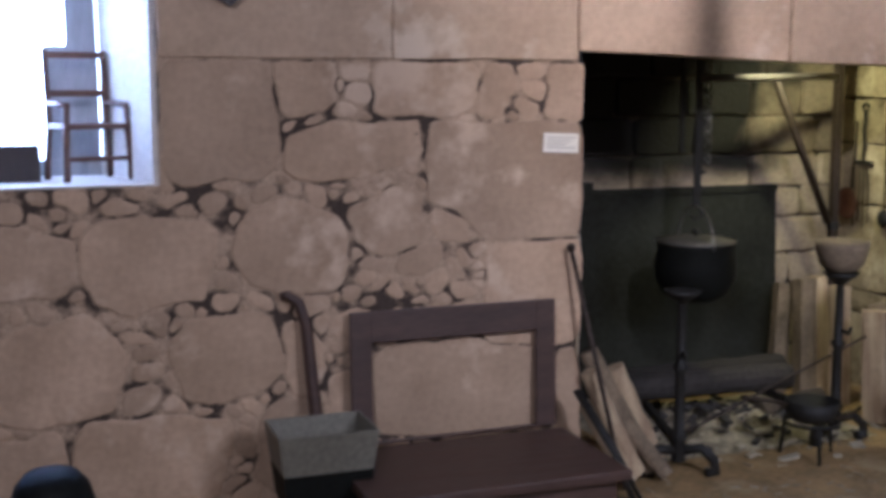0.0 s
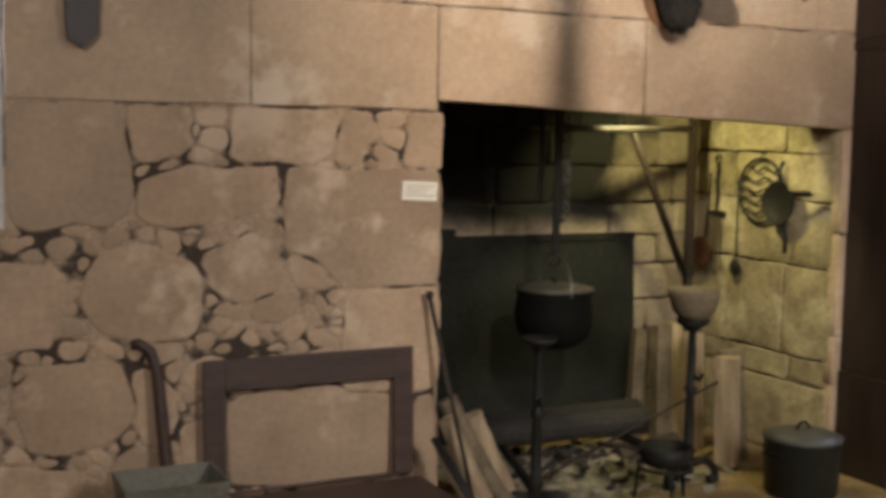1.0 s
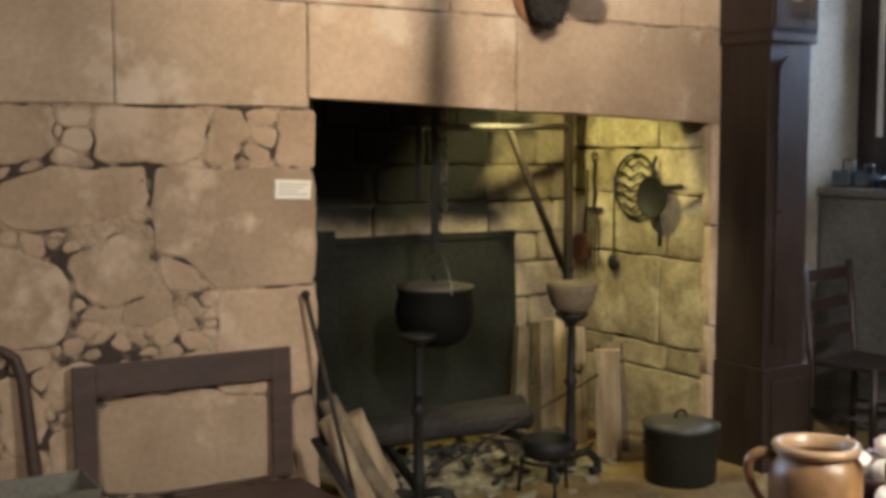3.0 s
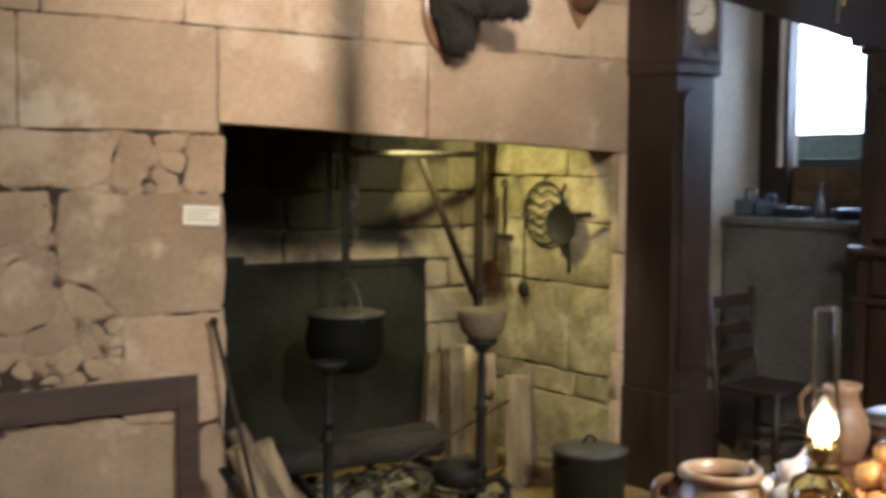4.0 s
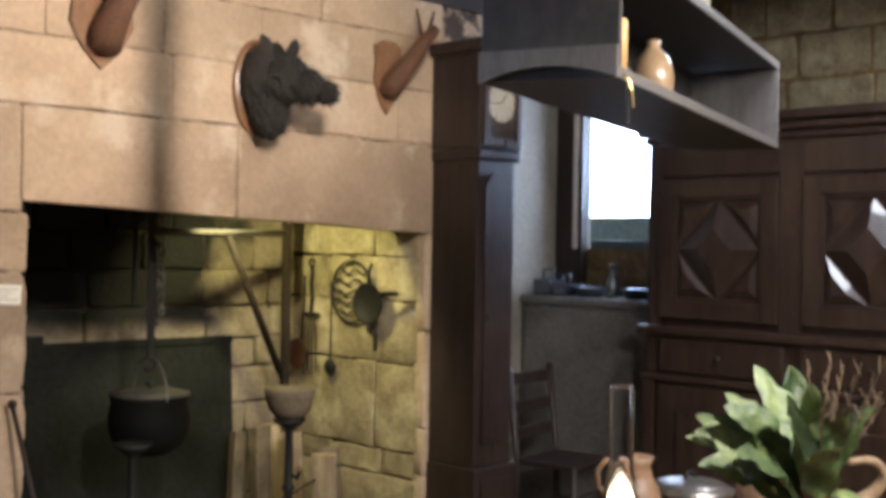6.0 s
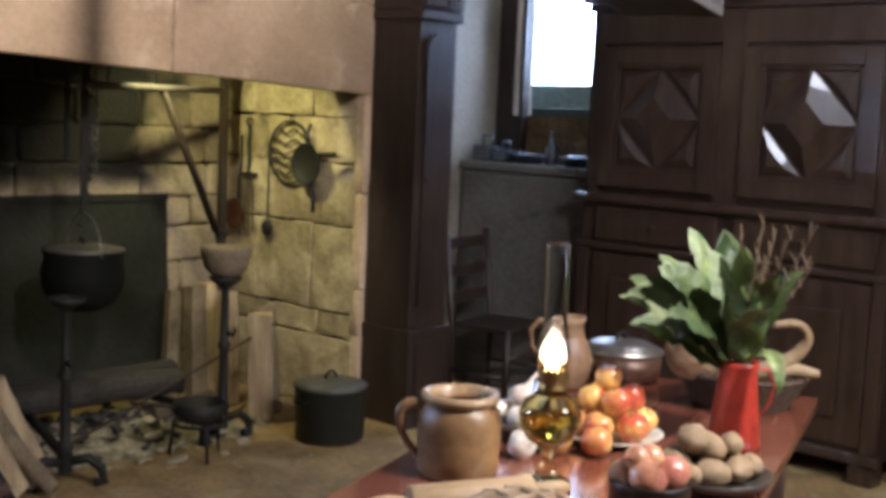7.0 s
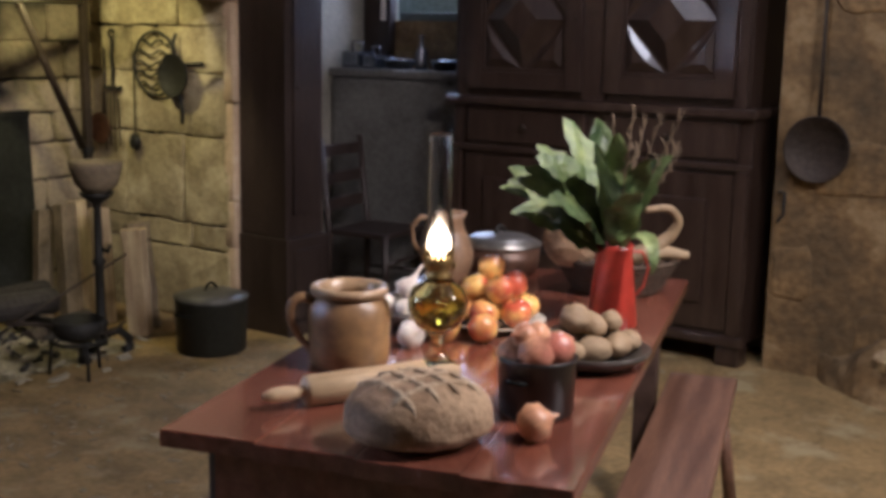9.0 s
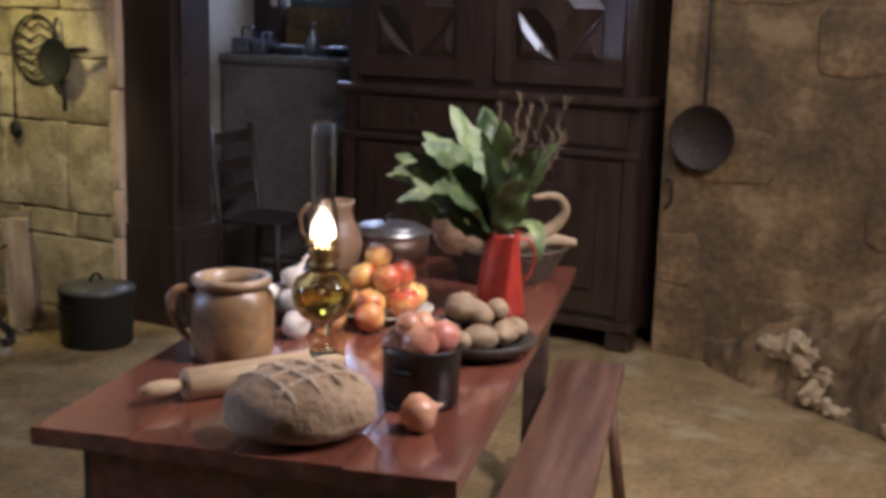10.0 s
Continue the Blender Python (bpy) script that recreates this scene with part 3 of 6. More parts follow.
# ashes: a low uneven heap with bits of charcoal
bm = bmesh.new()
N = 46
grid = []
for j in range(N):
    row = []
    for i in range(N):
        u, v = i / (N - 1) * 2 - 1, j / (N - 1) * 2 - 1
        r = math.hypot(u, v)
        x, y = 3.02 + u * 0.62, 4.80 + v * 0.42
        hgt = max(0, 1 - r) ** 0.7 * 0.085 * (0.6 + 0.8 * noise.noise(Vector((x * 9, y * 9, 0))) + 0.6 * noise.noise(Vector((x * 25, y * 25, 3))))
        row.append(bm.verts.new((x, y, max(hgt, -0.002) + 0.001)))
    grid.append(row)
for j in range(N - 1):
    for i in range(N - 1):
        bm.faces.new((grid[j][i], grid[j][i + 1], grid[j + 1][i + 1], grid[j + 1][i]))
tagged(part("ash_heap", bm, ASHMAT, smooth=True), "grey and white wood ash heap on the hearth floor", "ashes", kind="stuff")
bits = random.Random(3)
bm = bmesh.new()
for k in range(90):
    a, r = bits.uniform(0, 6.28), bits.uniform(0.05, 0.62)
    x, y = 3.02 + r * math.cos(a), 4.78 + r * 0.68 * math.sin(a)
    s = bits.uniform(0.006, 0.018)
    put(bm, -s * bits.uniform(1, 2.6), -s, -s * 0.5, s * bits.uniform(1, 2.6), s, s * 0.5, 0, pose(x, y, 0.075 * (1 - r / 0.7) + 0.012, bits.uniform(-30, 30), bits.uniform(-30, 30), bits.uniform(0, 360)))
tagged(part("charcoal_bits", bm, mat("charcoal", (0.05, 0.045, 0.04), 0.9, 0.5, 8, 60, 0.5)), "black charcoal bits scattered over the ashes", "charcoal", kind="stuff")
bm = bmesh.new()
for k in range(170):
    a, r = bits.uniform(0, 6.28), 0.75 * bits.random() ** 0.7
    x, y = 3.05 + r * math.cos(a), 4.62 + r * 0.62 * math.sin(a)
    s = 0.004 + 0.02 * bits.random() ** 3
    put(bm, -s * bits.uniform(1, 2.2), -s, -s * 0.3, s * bits.uniform(1, 2.2), s, s * 0.3, 0, pose(x, y, 0.07 * max(0, 1 - r / 0.6) + 0.008, bits.uniform(-25, 25), bits.uniform(-25, 25), bits.uniform(0, 360)))
tagged(part("ash_flakes", bm, mat("pale_ash", (0.40, 0.36, 0.26), 0.95, 0.3, 8, 60, 0.5)), "pale flakes of ash and wood chips on the floor", "ashes", kind="stuff")

# trivet and small pan
trivet = thing("trivet", "three-legged black iron trivet before the fire", "trivet", pose(3.13, 4.21, 0))
part("ring", tube([(0.115 * math.cos(2 * math.pi * k / 24), 0.115 * math.sin(2 * math.pi * k / 24), 0.165) for k in range(24)], 0.008, 8, closed=True), IRON, trivet, smooth=True)
for k in range(3):
    a = radians(120 * k + 250)
    rod([(0.115 * math.cos(a), 0.115 * math.sin(a), 0.165), (0.13 * math.cos(a), 0.13 * math.sin(a), 0.008)], 0.008, IRON, "leg", trivet)
rod([(0.11, 0.0, 0.165), (0.20, 0.015, 0.160), (0.30, 0.05, 0.185)], 0.008, RUST, "handle", trivet)
pan = thing("small_pan", "small black iron pan standing on the trivet", "pan", pose(3.13, 4.21, 0.174))
part("body", turned([(0, 0.0), (0.085, 0.0), (0.105, 0.02), (0.115, 0.085), (0.110, 0.085), (0.098, 0.022), (0, 0.01)], 28), IRON, pan, smooth=True)
rod([(-0.10, 0.02, 0.07), (-0.19, 0.05, 0.09), (-0.30, 0.09, 0.105)], 0.009, RUST, "handle", pan)

stock = thing("stock_pot", "large black stock pot with a grey-black lid on the floor", "pot", pose(3.80, 4.08, 0))
part("body", turned([(0, 0), (0.15, 0.0), (0.165, 0.015), (0.172, 0.25), (0.178, 0.262), (0.170, 0.262), (0.16, 0.03), (0, 0.02)], 40), mat("worn_dark_enamel", (0.026, 0.027, 0.022), 0.5, 0.4, 6, 40, 0.15, spec=0.3), stock, smooth=True)
slid = part("lid", turned([(0.178, 0.263), (0.180, 0.272), (0.12, 0.292), (0.05, 0.300), (0, 0.301)], 40), mat("grey_enamel", (0.11, 0.105, 0.09), 0.4, 0.3, 6, 40, 0.1), stock, "dark grey enamelled lid", smooth=True)
part("lid_handle", tube([(x, 0, z) for x, z in arc(0, 0.297, 0.035, 0, 180, 10)], 0.007, 8), ENAMEL, slid, smooth=True)
for s in (-1, 1):
    part("side_handle", tube([(s * 0.168, -0.04, 0.20), (s * 0.20, -0.03, 0.205), (s * 0.20, 0.03, 0.205), (s * 0.168, 0.04, 0.20)], 0.007, 8), ENAMEL, stock, smooth=True)

# upright split logs by the right cheek
def billet(x, y, w, d, h, lean, turn, material, label, seed):
    t = thing("split_log", label, "firewood", pose(x, y, 0, lean[0], lean[1], turn), group="firewood by the hearth")
    r = random.Random(seed)
    outline = [(-w / 2, -d / 2), (w * 0.1, -d / 2 - 0.01), (w / 2, -d / 2 + 0.01), (w / 2 - 0.01, d * 0.2), (0.1 * w, d / 2), (-w / 2 + 0.02, d * 0.3)]
    bm = bmesh.new()
    rings = []
    for k in range(7):
        z = h * k / 6
        rings.append([bm.verts.new((px * r.uniform(0.95, 1.05), py * r.uniform(0.93, 1.07), z + (r.uniform(-0.008, 0.008) if k in (0, 6) else 0) + (0.008 if k == 0 else 0))) for px, py in outline])
    for a, b in zip(rings, rings[1:]):
        for k in range(len(outline)):
            q = (k + 1) % len(outline)
            bm.faces.new((a[k], a[q], b[q], b[k]))
    bm.faces.new(rings[0][::-1])
    bm.faces.new(rings[-1])
    part("wood", bm, material, t)


billet(3.76, 4.56, 0.15, 0.12, 0.54, (-3, 2), 35, SPLIT, "pale split log standing upright beside the hearth", 1)
billet(3.90, 4.66, 0.11, 0.12, 0.55, (-5, 3), 50, BARK, "bark-covered log standing upright beside the hearth", 2)
billet(3.82, 4.90, 0.11, 0.10, 0.60, (-4, 3), 20, SPLIT, "split log leaning in the hearth corner", 3)
billet(3.74, 5.08, 0.12, 0.10, 0.62, (-6, 4), 10, BARK, "bark-covered log leaning in the hearth corner", 4)
billet(3.86, 5.08, 0.10, 0.10, 0.62, (-4, 5), 60, SPLIT, "split log leaning in the hearth corner", 5)
billet(3.66, 5.22, 0.10, 0.10, 0.58, (-4, 6), 0, BARK, "mossy log leaning in the hearth corner", 6)

# firewood and irons by the left jamb
for k, (bx, by, tx, tz, r, mt) in enumerate(((2.36, 4.24, 2.13, 0.52, 0.048, BARK), (2.27, 4.20, 2.08, 0.46, 0.044, SPLIT), (2.44, 4.34, 2.25, 0.44, 0.052, SPLIT), (2.38, 4.14, 2.19, 0.34, 0.042, BARK), (2.20, 4.12, 2.11, 0.31, 0.038, SPLIT))):
    log("firewood_stick", (bx, by, 0.03), (tx, 4.37 if tx > 2.1 else 4.27, tz), r, mt, ("bark-covered branch" if mt is BARK else "split pale stick of firewood") + " leaning beside the hearth", "firewood", 10 + k, 0.8, "firewood by the hearth")
poker = thing("fire_iron", "long thin rusty iron poker leaning on the wall", "poker")
rod([(1.995, 4.265, 0.965), (2.16, 4.10, 0.012)], 0.010, RUST, "rod", poker)
part("knob", blob(0.018, 0.018, 0.018, 0.02, sub=2, m=pose(1.995, 4.265, 0.972)), RUST, poker, smooth=True)
tongs = thing("fire_tongs", "short black fire tongs leaning on the bench", "tongs")
rod([(1.97, 4.16, 0.42), (2.06, 4.0, 0.2), (2.11, 3.92, 0.015)], 0.012, IRON, "arm", tongs)
rod([(1.985, 4.16, 0.42), (2.085, 4.03, 0.2), (2.15, 3.94, 0.015)], 0.010, IRON, "arm", tongs)

# things hung on the right cheek
CH = OPEN_R - 0.002
grid_iron = thing("gridiron", "round wrought-iron gridiron hung on the hearth wall", "gridiron", pose(CH - 0.022, 4.84, 1.343, 0, 0, -90))
part("rim", tube([(0.165 * math.cos(2 * math.pi * k / 32), 0, 0.165 * math.sin(2 * math.pi * k / 32)) for k in range(32)], 0.008, 8, closed=True), IRON, grid_iron, smooth=True)
for k in range(5):
    z = -0.11 + 0.055 * k
    w = math.sqrt(0.165 ** 2 - z * z)
    part("wavy_bar", tube([(-w + 2 * w * j / 20, 0, z + 0.014 * math.sin(j / 20 * 4 * math.pi)) for j in range(21)], 0.006, 6), IRON, grid_iron, smooth=True)
part("handle", tube([(0.16, 0, 0.0), (0.36, 0, 0.01)], 0.008, 8), IRON, grid_iron, smooth=True)
part("wall_hook", tube([(0.0, 0.022, 0.19), (0, -0.005, 0.185), (0, -0.012, 0.155), (0, 0.0, 0.15)], 0.004, 6), IRON, grid_iron, smooth=True)
hung = thing("hanging_pan", "small dark frying pan hung over the gridiron", "pan", pose(CH - 0.055, 4.645, 1.29, 0, 0, -90))
part("body", turned([(0, 0.0), (0.092, 0.0), (0.112, 0.028), (0.107, 0.028), (0.088, 0.006), (0, 0.006)], 28, m=pose(0, 0.0, 0, 90)), IRON, hung, smooth=True)
part("handle", tube([(-0.02, 0, 0.09), (-0.03, 0.01, 0.16), (-0.03, 0.03, 0.21)], 0.010, 8, flat=0.5), IRON, hung, smooth=True)
part("strap", tube([(0.02, 0, -0.09), (0.03, 0.012, -0.18), (0.02, 0.02, -0.25)], 0.012, 8, flat=0.4), IRON, hung, smooth=True)
rack = thing("skewer_rack", "wrought-iron skewer rack hung on the hearth wall", "rack", pose(CH - 0.018, 5.19, 0, 0, 0, -90))
rod([(0, 0, 1.24), (0.006, 0, 1.30), (-0.006, 0, 1.37), (0.004, 0, 1.44), (0, 0, 1.47)], 0.010, IRON, "twisted_stem", rack)
part("eye", tube([(x, 0, z) for x, z in arc(0, 1.495, 0.022, 0, 330, 12)], 0.006, 6), IRON, rack, smooth=True)
part("cross_bar", box(-0.07, -0.008, 1.195, 0.07, 0.008, 1.215, 0.003), IRON, rack)
rod([(0, 0, 1.215), (0, 0, 1.25)], 0.008, IRON, "neck", rack)
for k in range(4):
    x = -0.05 + 0.033 * k
    rod([(x * 0.5, -0.004, 1.21), (x, -0.006, 1.10), (x * 1.15, -0.006, 0.86 + 0.03 * (k % 2))], 0.004, RUST, "skewer", rack, 6)
copper = thing("copper_ladle", "dark copper skimmer hung on the hearth wall", "ladle", pose(CH - 0.03, 5.26, 0, 0, 0, -90))
part("bowl", turned([(0, 0), (0.06, 0.006), (0.085, 0.03), (0.080, 0.03), (0.055, 0.012), (0, 0.006)], 28, m=pose(0, 0.0, 0.985, 90)),
     mat("old_copper", (0.17, 0.075, 0.04), 0.45, 0.4, 6, 50, 0.15, metal=0.6), copper, smooth=True)
part("handle", tube([(0, 0, 1.06), (0.005, 0.01, 1.25), (0, 0.015, 1.42)], 0.007, 8, flat=0.6), RUST, copper, smooth=True)
ladle = thing("iron_ladle", "black iron ladle hanging by its long thin handle", "ladle", pose(CH - 0.03, 5.00, 0, 0, 0, -90))
rod([(0, 0.012, 1.40), (0, 0.0, 1.38), (0, 0, 0.96)], 0.005, IRON, "handle", ladle)
part("bowl", blob(0.038, 0.026, 0.045, 0.03, sub=3, m=pose(0, -0.004, 0.925)), IRON, ladle, smooth=True)
hoop = thing("iron_hoop", "small pale metal hoop hung inside the fireplace", "hoop", pose(2.135, 4.52, 1.60))
part("ring", tube([(0, 0.035 * math.cos(2 * math.pi * k / 20), 0.075 * math.sin(2 * math.pi * k / 20)) for k in range(20)], 0.006, 6, closed=True), mat("pale_metal", (0.5, 0.46, 0.36), 0.4, 0.2, 6, 50, 0.1, metal=0.6), hoop, smooth=True)
part("nail", tube([(-0.03, 0, 0.075), (0.02, 0, 0.08)], 0.004, 6), IRON, hoop)

# ---------------- things on the table ----------------
T0 = 0.7505
from mathutils.bvhtree import BVHTree
STONEWARE = mat("brown_stoneware", (0.235, 0.135, 0.048), 0.38, 0.3, 6, 40, 0.05, second=(0.22, 0.125, 0.06), mix_scale=2.5, coat=0.12)
STONE_PALE = mat("pale_stoneware", (0.40, 0.27, 0.15), 0.3, 0.25, 6, 40, 0.05, coat=0.3)

jar = thing("stoneware_jar", "brown salt-glazed stoneware jar with one handle", "jar", pose(2.005, 1.720, T0, 0, 0, -42) @ Matrix.Diagonal((1.02, 1.02, 0.94, 1)))
part("body", turned([(0, 0.004), (0.080, 0.0), (0.090, 0.010), (0.093, 0.05), (0.094, 0.12), (0.090, 0.155), (0.078, 0.172), (0.074, 0.178), (0.066, 0.176), (0.070, 0.165), (0.083, 0.14), (0.084, 0.03), (0, 0.02)], 48), STONEWARE, jar, smooth=True)
part("rim", turned([(0.074, 0.174), (0.086, 0.180), (0.090, 0.190), (0.087, 0.199), (0.078, 0.201), (0.070, 0.197), (0.067, 0.176)], 48), STONE_PALE, jar, "paler rolled rim", smooth=True)
part("handle", tube(bent([(-0.080, 0.0, 0.165), (-0.108, 0.0, 0.172), (-0.130, 0.0, 0.158), (-0.134, 0.0, 0.125), (-0.120, 0.0, 0.085), (-0.100, 0.0, 0.055), (-0.088, 0, 0.04)]), bent_sizes([0.013, 0.013, 0.012, 0.011, 0.010, 0.010, 0.012]), 12, flat=0.75), STONEWARE, jar, smooth=True)

pin = thing("rolling_pin", "pale wooden rolling pin with turned handles", "rolling pin", Matrix.Translation((1.70, 1.585, T0 + 0.0325)) @ pose(0, 0, 0, 0, 90, -25))
part("roller", turned([(0, 0), (0.028, 0.0), (0.0325, 0.004), (0.0325, 0.276), (0.028, 0.28), (0, 0.28)], 36), PALEWOOD, pin, smooth=True)
for z, s in ((0, -1), (0.28, 1)):
    part("handle", turned([(0.010, 0), (0.012, s * 0.008), (0.017, s * 0.04), (0.015, s * 0.07), (0.008, s * 0.09), (0, s * 0.093)], 20, m=pose(0, 0, z)), PALEWOOD, pin, smooth=True)

# round loaf with a scored crust
CRUST = mat("floured_crust", (0.44, 0.305, 0.18), 0.88, 0.35, 8, 70, 0.5, second=(0.25, 0.155, 0.085), mix_scale=6)
bm = bmesh.new()
vs = bmesh.ops.create_icosphere(bm, subdivisions=6, radius=1)["verts"]
for v in vs:
    n = v.co.copy()
    up = max(n.z, 0)
    flat = 1.0 if n.z > 0 else 0.55
    ang = math.atan2(n.y, n.x)
    wide = 1 + 0.04 * math.cos(2 * ang + 0.5) + 0.03 * noise.noise(n * 2)
    rim = 1 / max(1e-3, (abs(n.z) ** 2.7 + (1 - n.z * n.z) ** 1.35) ** (1 / 2.7))
    x, y, z = n.x * 0.138 * wide * rim, n.y * 0.125 * wide * rim, n.z * 0.080 * flat * rim
    cut = 0.0
    for direction, offs in ((radians(20), (-0.08, -0.03, 0.02, 0.07)), (radians(105), (-0.055, 0.0, 0.055))):
        for o in offs:
            dist = abs(x * math.cos(direction) + y * math.sin(direction) - o)
            cut = max(cut, math.exp(-(dist / 0.0055) ** 2))
    edge = max(0, 1 - (math.hypot(x / 0.125, y / 0.112)) ** 6)
    v.co = Vector((x, y, z + (0.003 * cut * edge if n.z > 0.2 else 0) + 0.003 * noise.noise(n * 5) + 0.0008 * noise.noise(n * 40)))
loaf = thing("bread_loaf", "round floury country loaf with a scored crust", "bread", pose(1.682, 1.278, T0 + 0.044, 0, 0, -35))
crust_tree = BVHTree.FromBMesh(bm)
part("crust", bm, CRUST, loaf, smooth=True)
FLOUR = mat("flour_dust", (0.54, 0.42, 0.28), 0.95, 0.3, 8, 80, 0.6, second=(0.36, 0.25, 0.15), mix_scale=16)
for direction, offs in ((radians(20), (-0.075, -0.028, 0.020, 0.066)), (radians(105), (-0.055, -0.005, 0.045))):
    for o in offs:
        run = []
        for k in range(-9, 10):
            q = Vector((math.cos(direction) * o - math.sin(direction) * k * 0.0105, math.sin(direction) * o + math.cos(direction) * k * 0.0105, 0.3))
            spot_on = crust_tree.ray_cast(q, Vector((0, 0, -1)))[0]
            if spot_on and spot_on.z > 0.030:
                run.append((spot_on.x, spot_on.y + 0.0012 * math.sin(k * 1.7), spot_on.z - 0.0012))
        if len(run) > 3:
            part("flour_ridge", tube(run, [0.0015] + [0.0062 + 0.0016 * math.sin(j * 2.3 + o * 90) for j in range(len(run) - 2)] + [0.0015], 8), FLOUR, loaf, "pale floury scoring ridge", smooth=True)

# oil lamp
GREEN_GLASS = glassy("green_amber_glass", (0.74, 0.72, 0.46), 0.03)
BRASS = mat("aged_brass", (0.42, 0.29, 0.11), 0.35, 0.35, 6, 60, 0.1, metal=0.9)
lampo = thing("oil_lamp", "lit oil lamp with green glass foot and tall clear chimney", "oil lamp", pose(2.080, 1.522, T0) @ Matrix.Diagonal((1, 1, 1.02, 1)))
lamp_foot = part("foot", turned([(0, 0.0), (0.054, 0.0), (0.057, 0.008), (0.050, 0.018), (0.030, 0.030), (0.018, 0.05), (0.016, 0.075), (0.024, 0.088), (0, 0.090)], 40), GREEN_GLASS, lampo, smooth=True)
font = part("oil_font", turned([(0, 0.088), (0.026, 0.091), (0.050, 0.108), (0.068, 0.140), (0.070, 0.165), (0.058, 0.192), (0.036, 0.205), (0.028, 0.215), (0.026, 0.215), (0.033, 0.202), (0.054, 0.189), (0.066, 0.165), (0.064, 0.141), (0.048, 0.112), (0.024, 0.096), (0, 0.094)], 40), GREEN_GLASS, lampo, smooth=True)
lamp_oil = part("oil", turned([(0, 0.098), (0.040, 0.108), (0.060, 0.141), (0.062, 0.160), (0, 0.160)], 32), glassy("lamp_oil", (0.75, 0.62, 0.12), 0.02, 1.4), font, "yellow lamp oil", smooth=True)
burner = part("burner", turned([(0.0, 0.214), (0.030, 0.214), (0.032, 0.224), (0.024, 0.230), (0.030, 0.238), (0.034, 0.258), (0.030, 0.262), (0.0, 0.262)], 32), BRASS, lampo, smooth=True)
for k in range(16):
    part("prong", box(-0.003, -0.001, 0, 0.003, 0.001, 0.030, 0, m=pose(0.033 * math.cos(k * math.pi / 8), 0.033 * math.sin(k * math.pi / 8), 0.256, 0, 0, math.degrees(k * math.pi / 8) + 90)), BRASS, burner)
part("wick_wheel", turned([(0, 0), (0.010, 0), (0.010, 0.004), (0, 0.004)], 16, m=pose(0.05, 0, 0.236, 0, 90)), BRASS, burner)
rod([(0.03, 0, 0.236), (0.052, 0, 0.236)], 0.002, BRASS, "wick_stem", burner, 6)
chim = part("chimney", turned([(0.027, 0.262), (0.029, 0.275), (0.036, 0.300), (0.032, 0.330), (0.0262, 0.36), (0.0258, 0.53), (0.0272, 0.534), (0.0255, 0.534), (0.0242, 0.528), (0.0245, 0.36), (0.0305, 0.330), (0.0345, 0.300), (0.0275, 0.275), (0.0255, 0.262)], 40),
            glassy("clear_chimney", (1, 1, 1), 0.04), lampo, "clear glass chimney", smooth=True)
for clear in (chim, lamp_foot, font, lamp_oil):
    clear.visible_shadow = False
part("flame", turned([(0, 0.264), (0.018, 0.268), (0.0265, 0.284), (0.0255, 0.302), (0.017, 0.322), (0.006, 0.338), (0, 0.346)], 24), glow("flame", (1.0, 0.72, 0.36), 60), lampo, "bright yellow-white flame", smooth=True)
flame_light = lamp("flame_light", "POINT", 92, (1.0, 0.66, 0.34), Matrix.Translation((2.080, 1.522, T0 + 0.31)), 0.018)

# onion pot and loose onion
ONION = mat("onion_skin", (0.68, 0.40, 0.20), 0.28, 0.35, 6, 30, 0.15, second=(0.46, 0.17, 0.12), per_piece=0.2, stretch=(6, 6, 0.8), coat=0.2)


def onion(m, r, seed, group=""):
    o = thing("onion", "copper-red onion with papery skin", "onion", m, group=group)
    bm = turned([(0, -r * 0.82), (r * 0.25, -r * 0.80), (r * 0.70, -r * 0.58), (r, -r * 0.02), (r * 0.82, r * 0.52), (r * 0.38, r * 0.82), (r * 0.14, r * 1.02), (r * 0.07, r * 1.28), (0, r * 1.3)], 24)
    for v in bm.verts:
        v.co *= 1 + 0.05 * noise.noise(v.co * 30 + Vector((seed, 0, 0)))
    part("skin", bm, ONION, o, smooth=True)


pot = thing("small_casserole", "dark enamelled pot heaped with onions", "pot", pose(1.965, 1.190, T0))
part("body", turned([(0, 0), (0.070, 0.0), (0.077, 0.008), (0.080, 0.112), (0.083, 0.121), (0.078, 0.123), (0.074, 0.02), (0, 0.014)], 40), mat("dark_brown_enamel", (0.022, 0.016, 0.013), 0.35, 0.3, 6, 40, 0.08), pot, smooth=True)
for s in (-1, 1):
    part("ear", tube([(s * 0.074, -0.02, 0.08), (s * 0.094, -0.014, 0.084), (s * 0.094, 0.014, 0.084), (s * 0.074, 0.02, 0.08)], 0.005, 8), ENAMEL, pot, smooth=True)
for k, (x, y, z, r, tilt) in enumerate(((-0.034, -0.015, 0.112, 0.041, 40), (0.026, -0.030, 0.110, 0.042, -30), (0.020, 0.038, 0.110, 0.040, 60), (-0.03, 0.040, 0.104, 0.034, -70), (0.0, 0.0, 0.140, 0.030, 80), (-0.036, 0.010, 0.146, 0.027, 100), (0.0, -0.005, 0.06, 0.036, 0))):
    onion(Matrix.Translation((1.965 + x, 1.190 + y, T0 + z + 0.022)) @ pose(0, 0, 0, tilt, k * 37, k * 50), r, k, "onions in the pot")
onion(Matrix.Translation((1.815, 1.105, T0 + 0.034)) @ Vector((0.55, -0.72, 0.35)).to_track_quat("Z", "Y").to_matrix().to_4x4(), 0.040, 20)

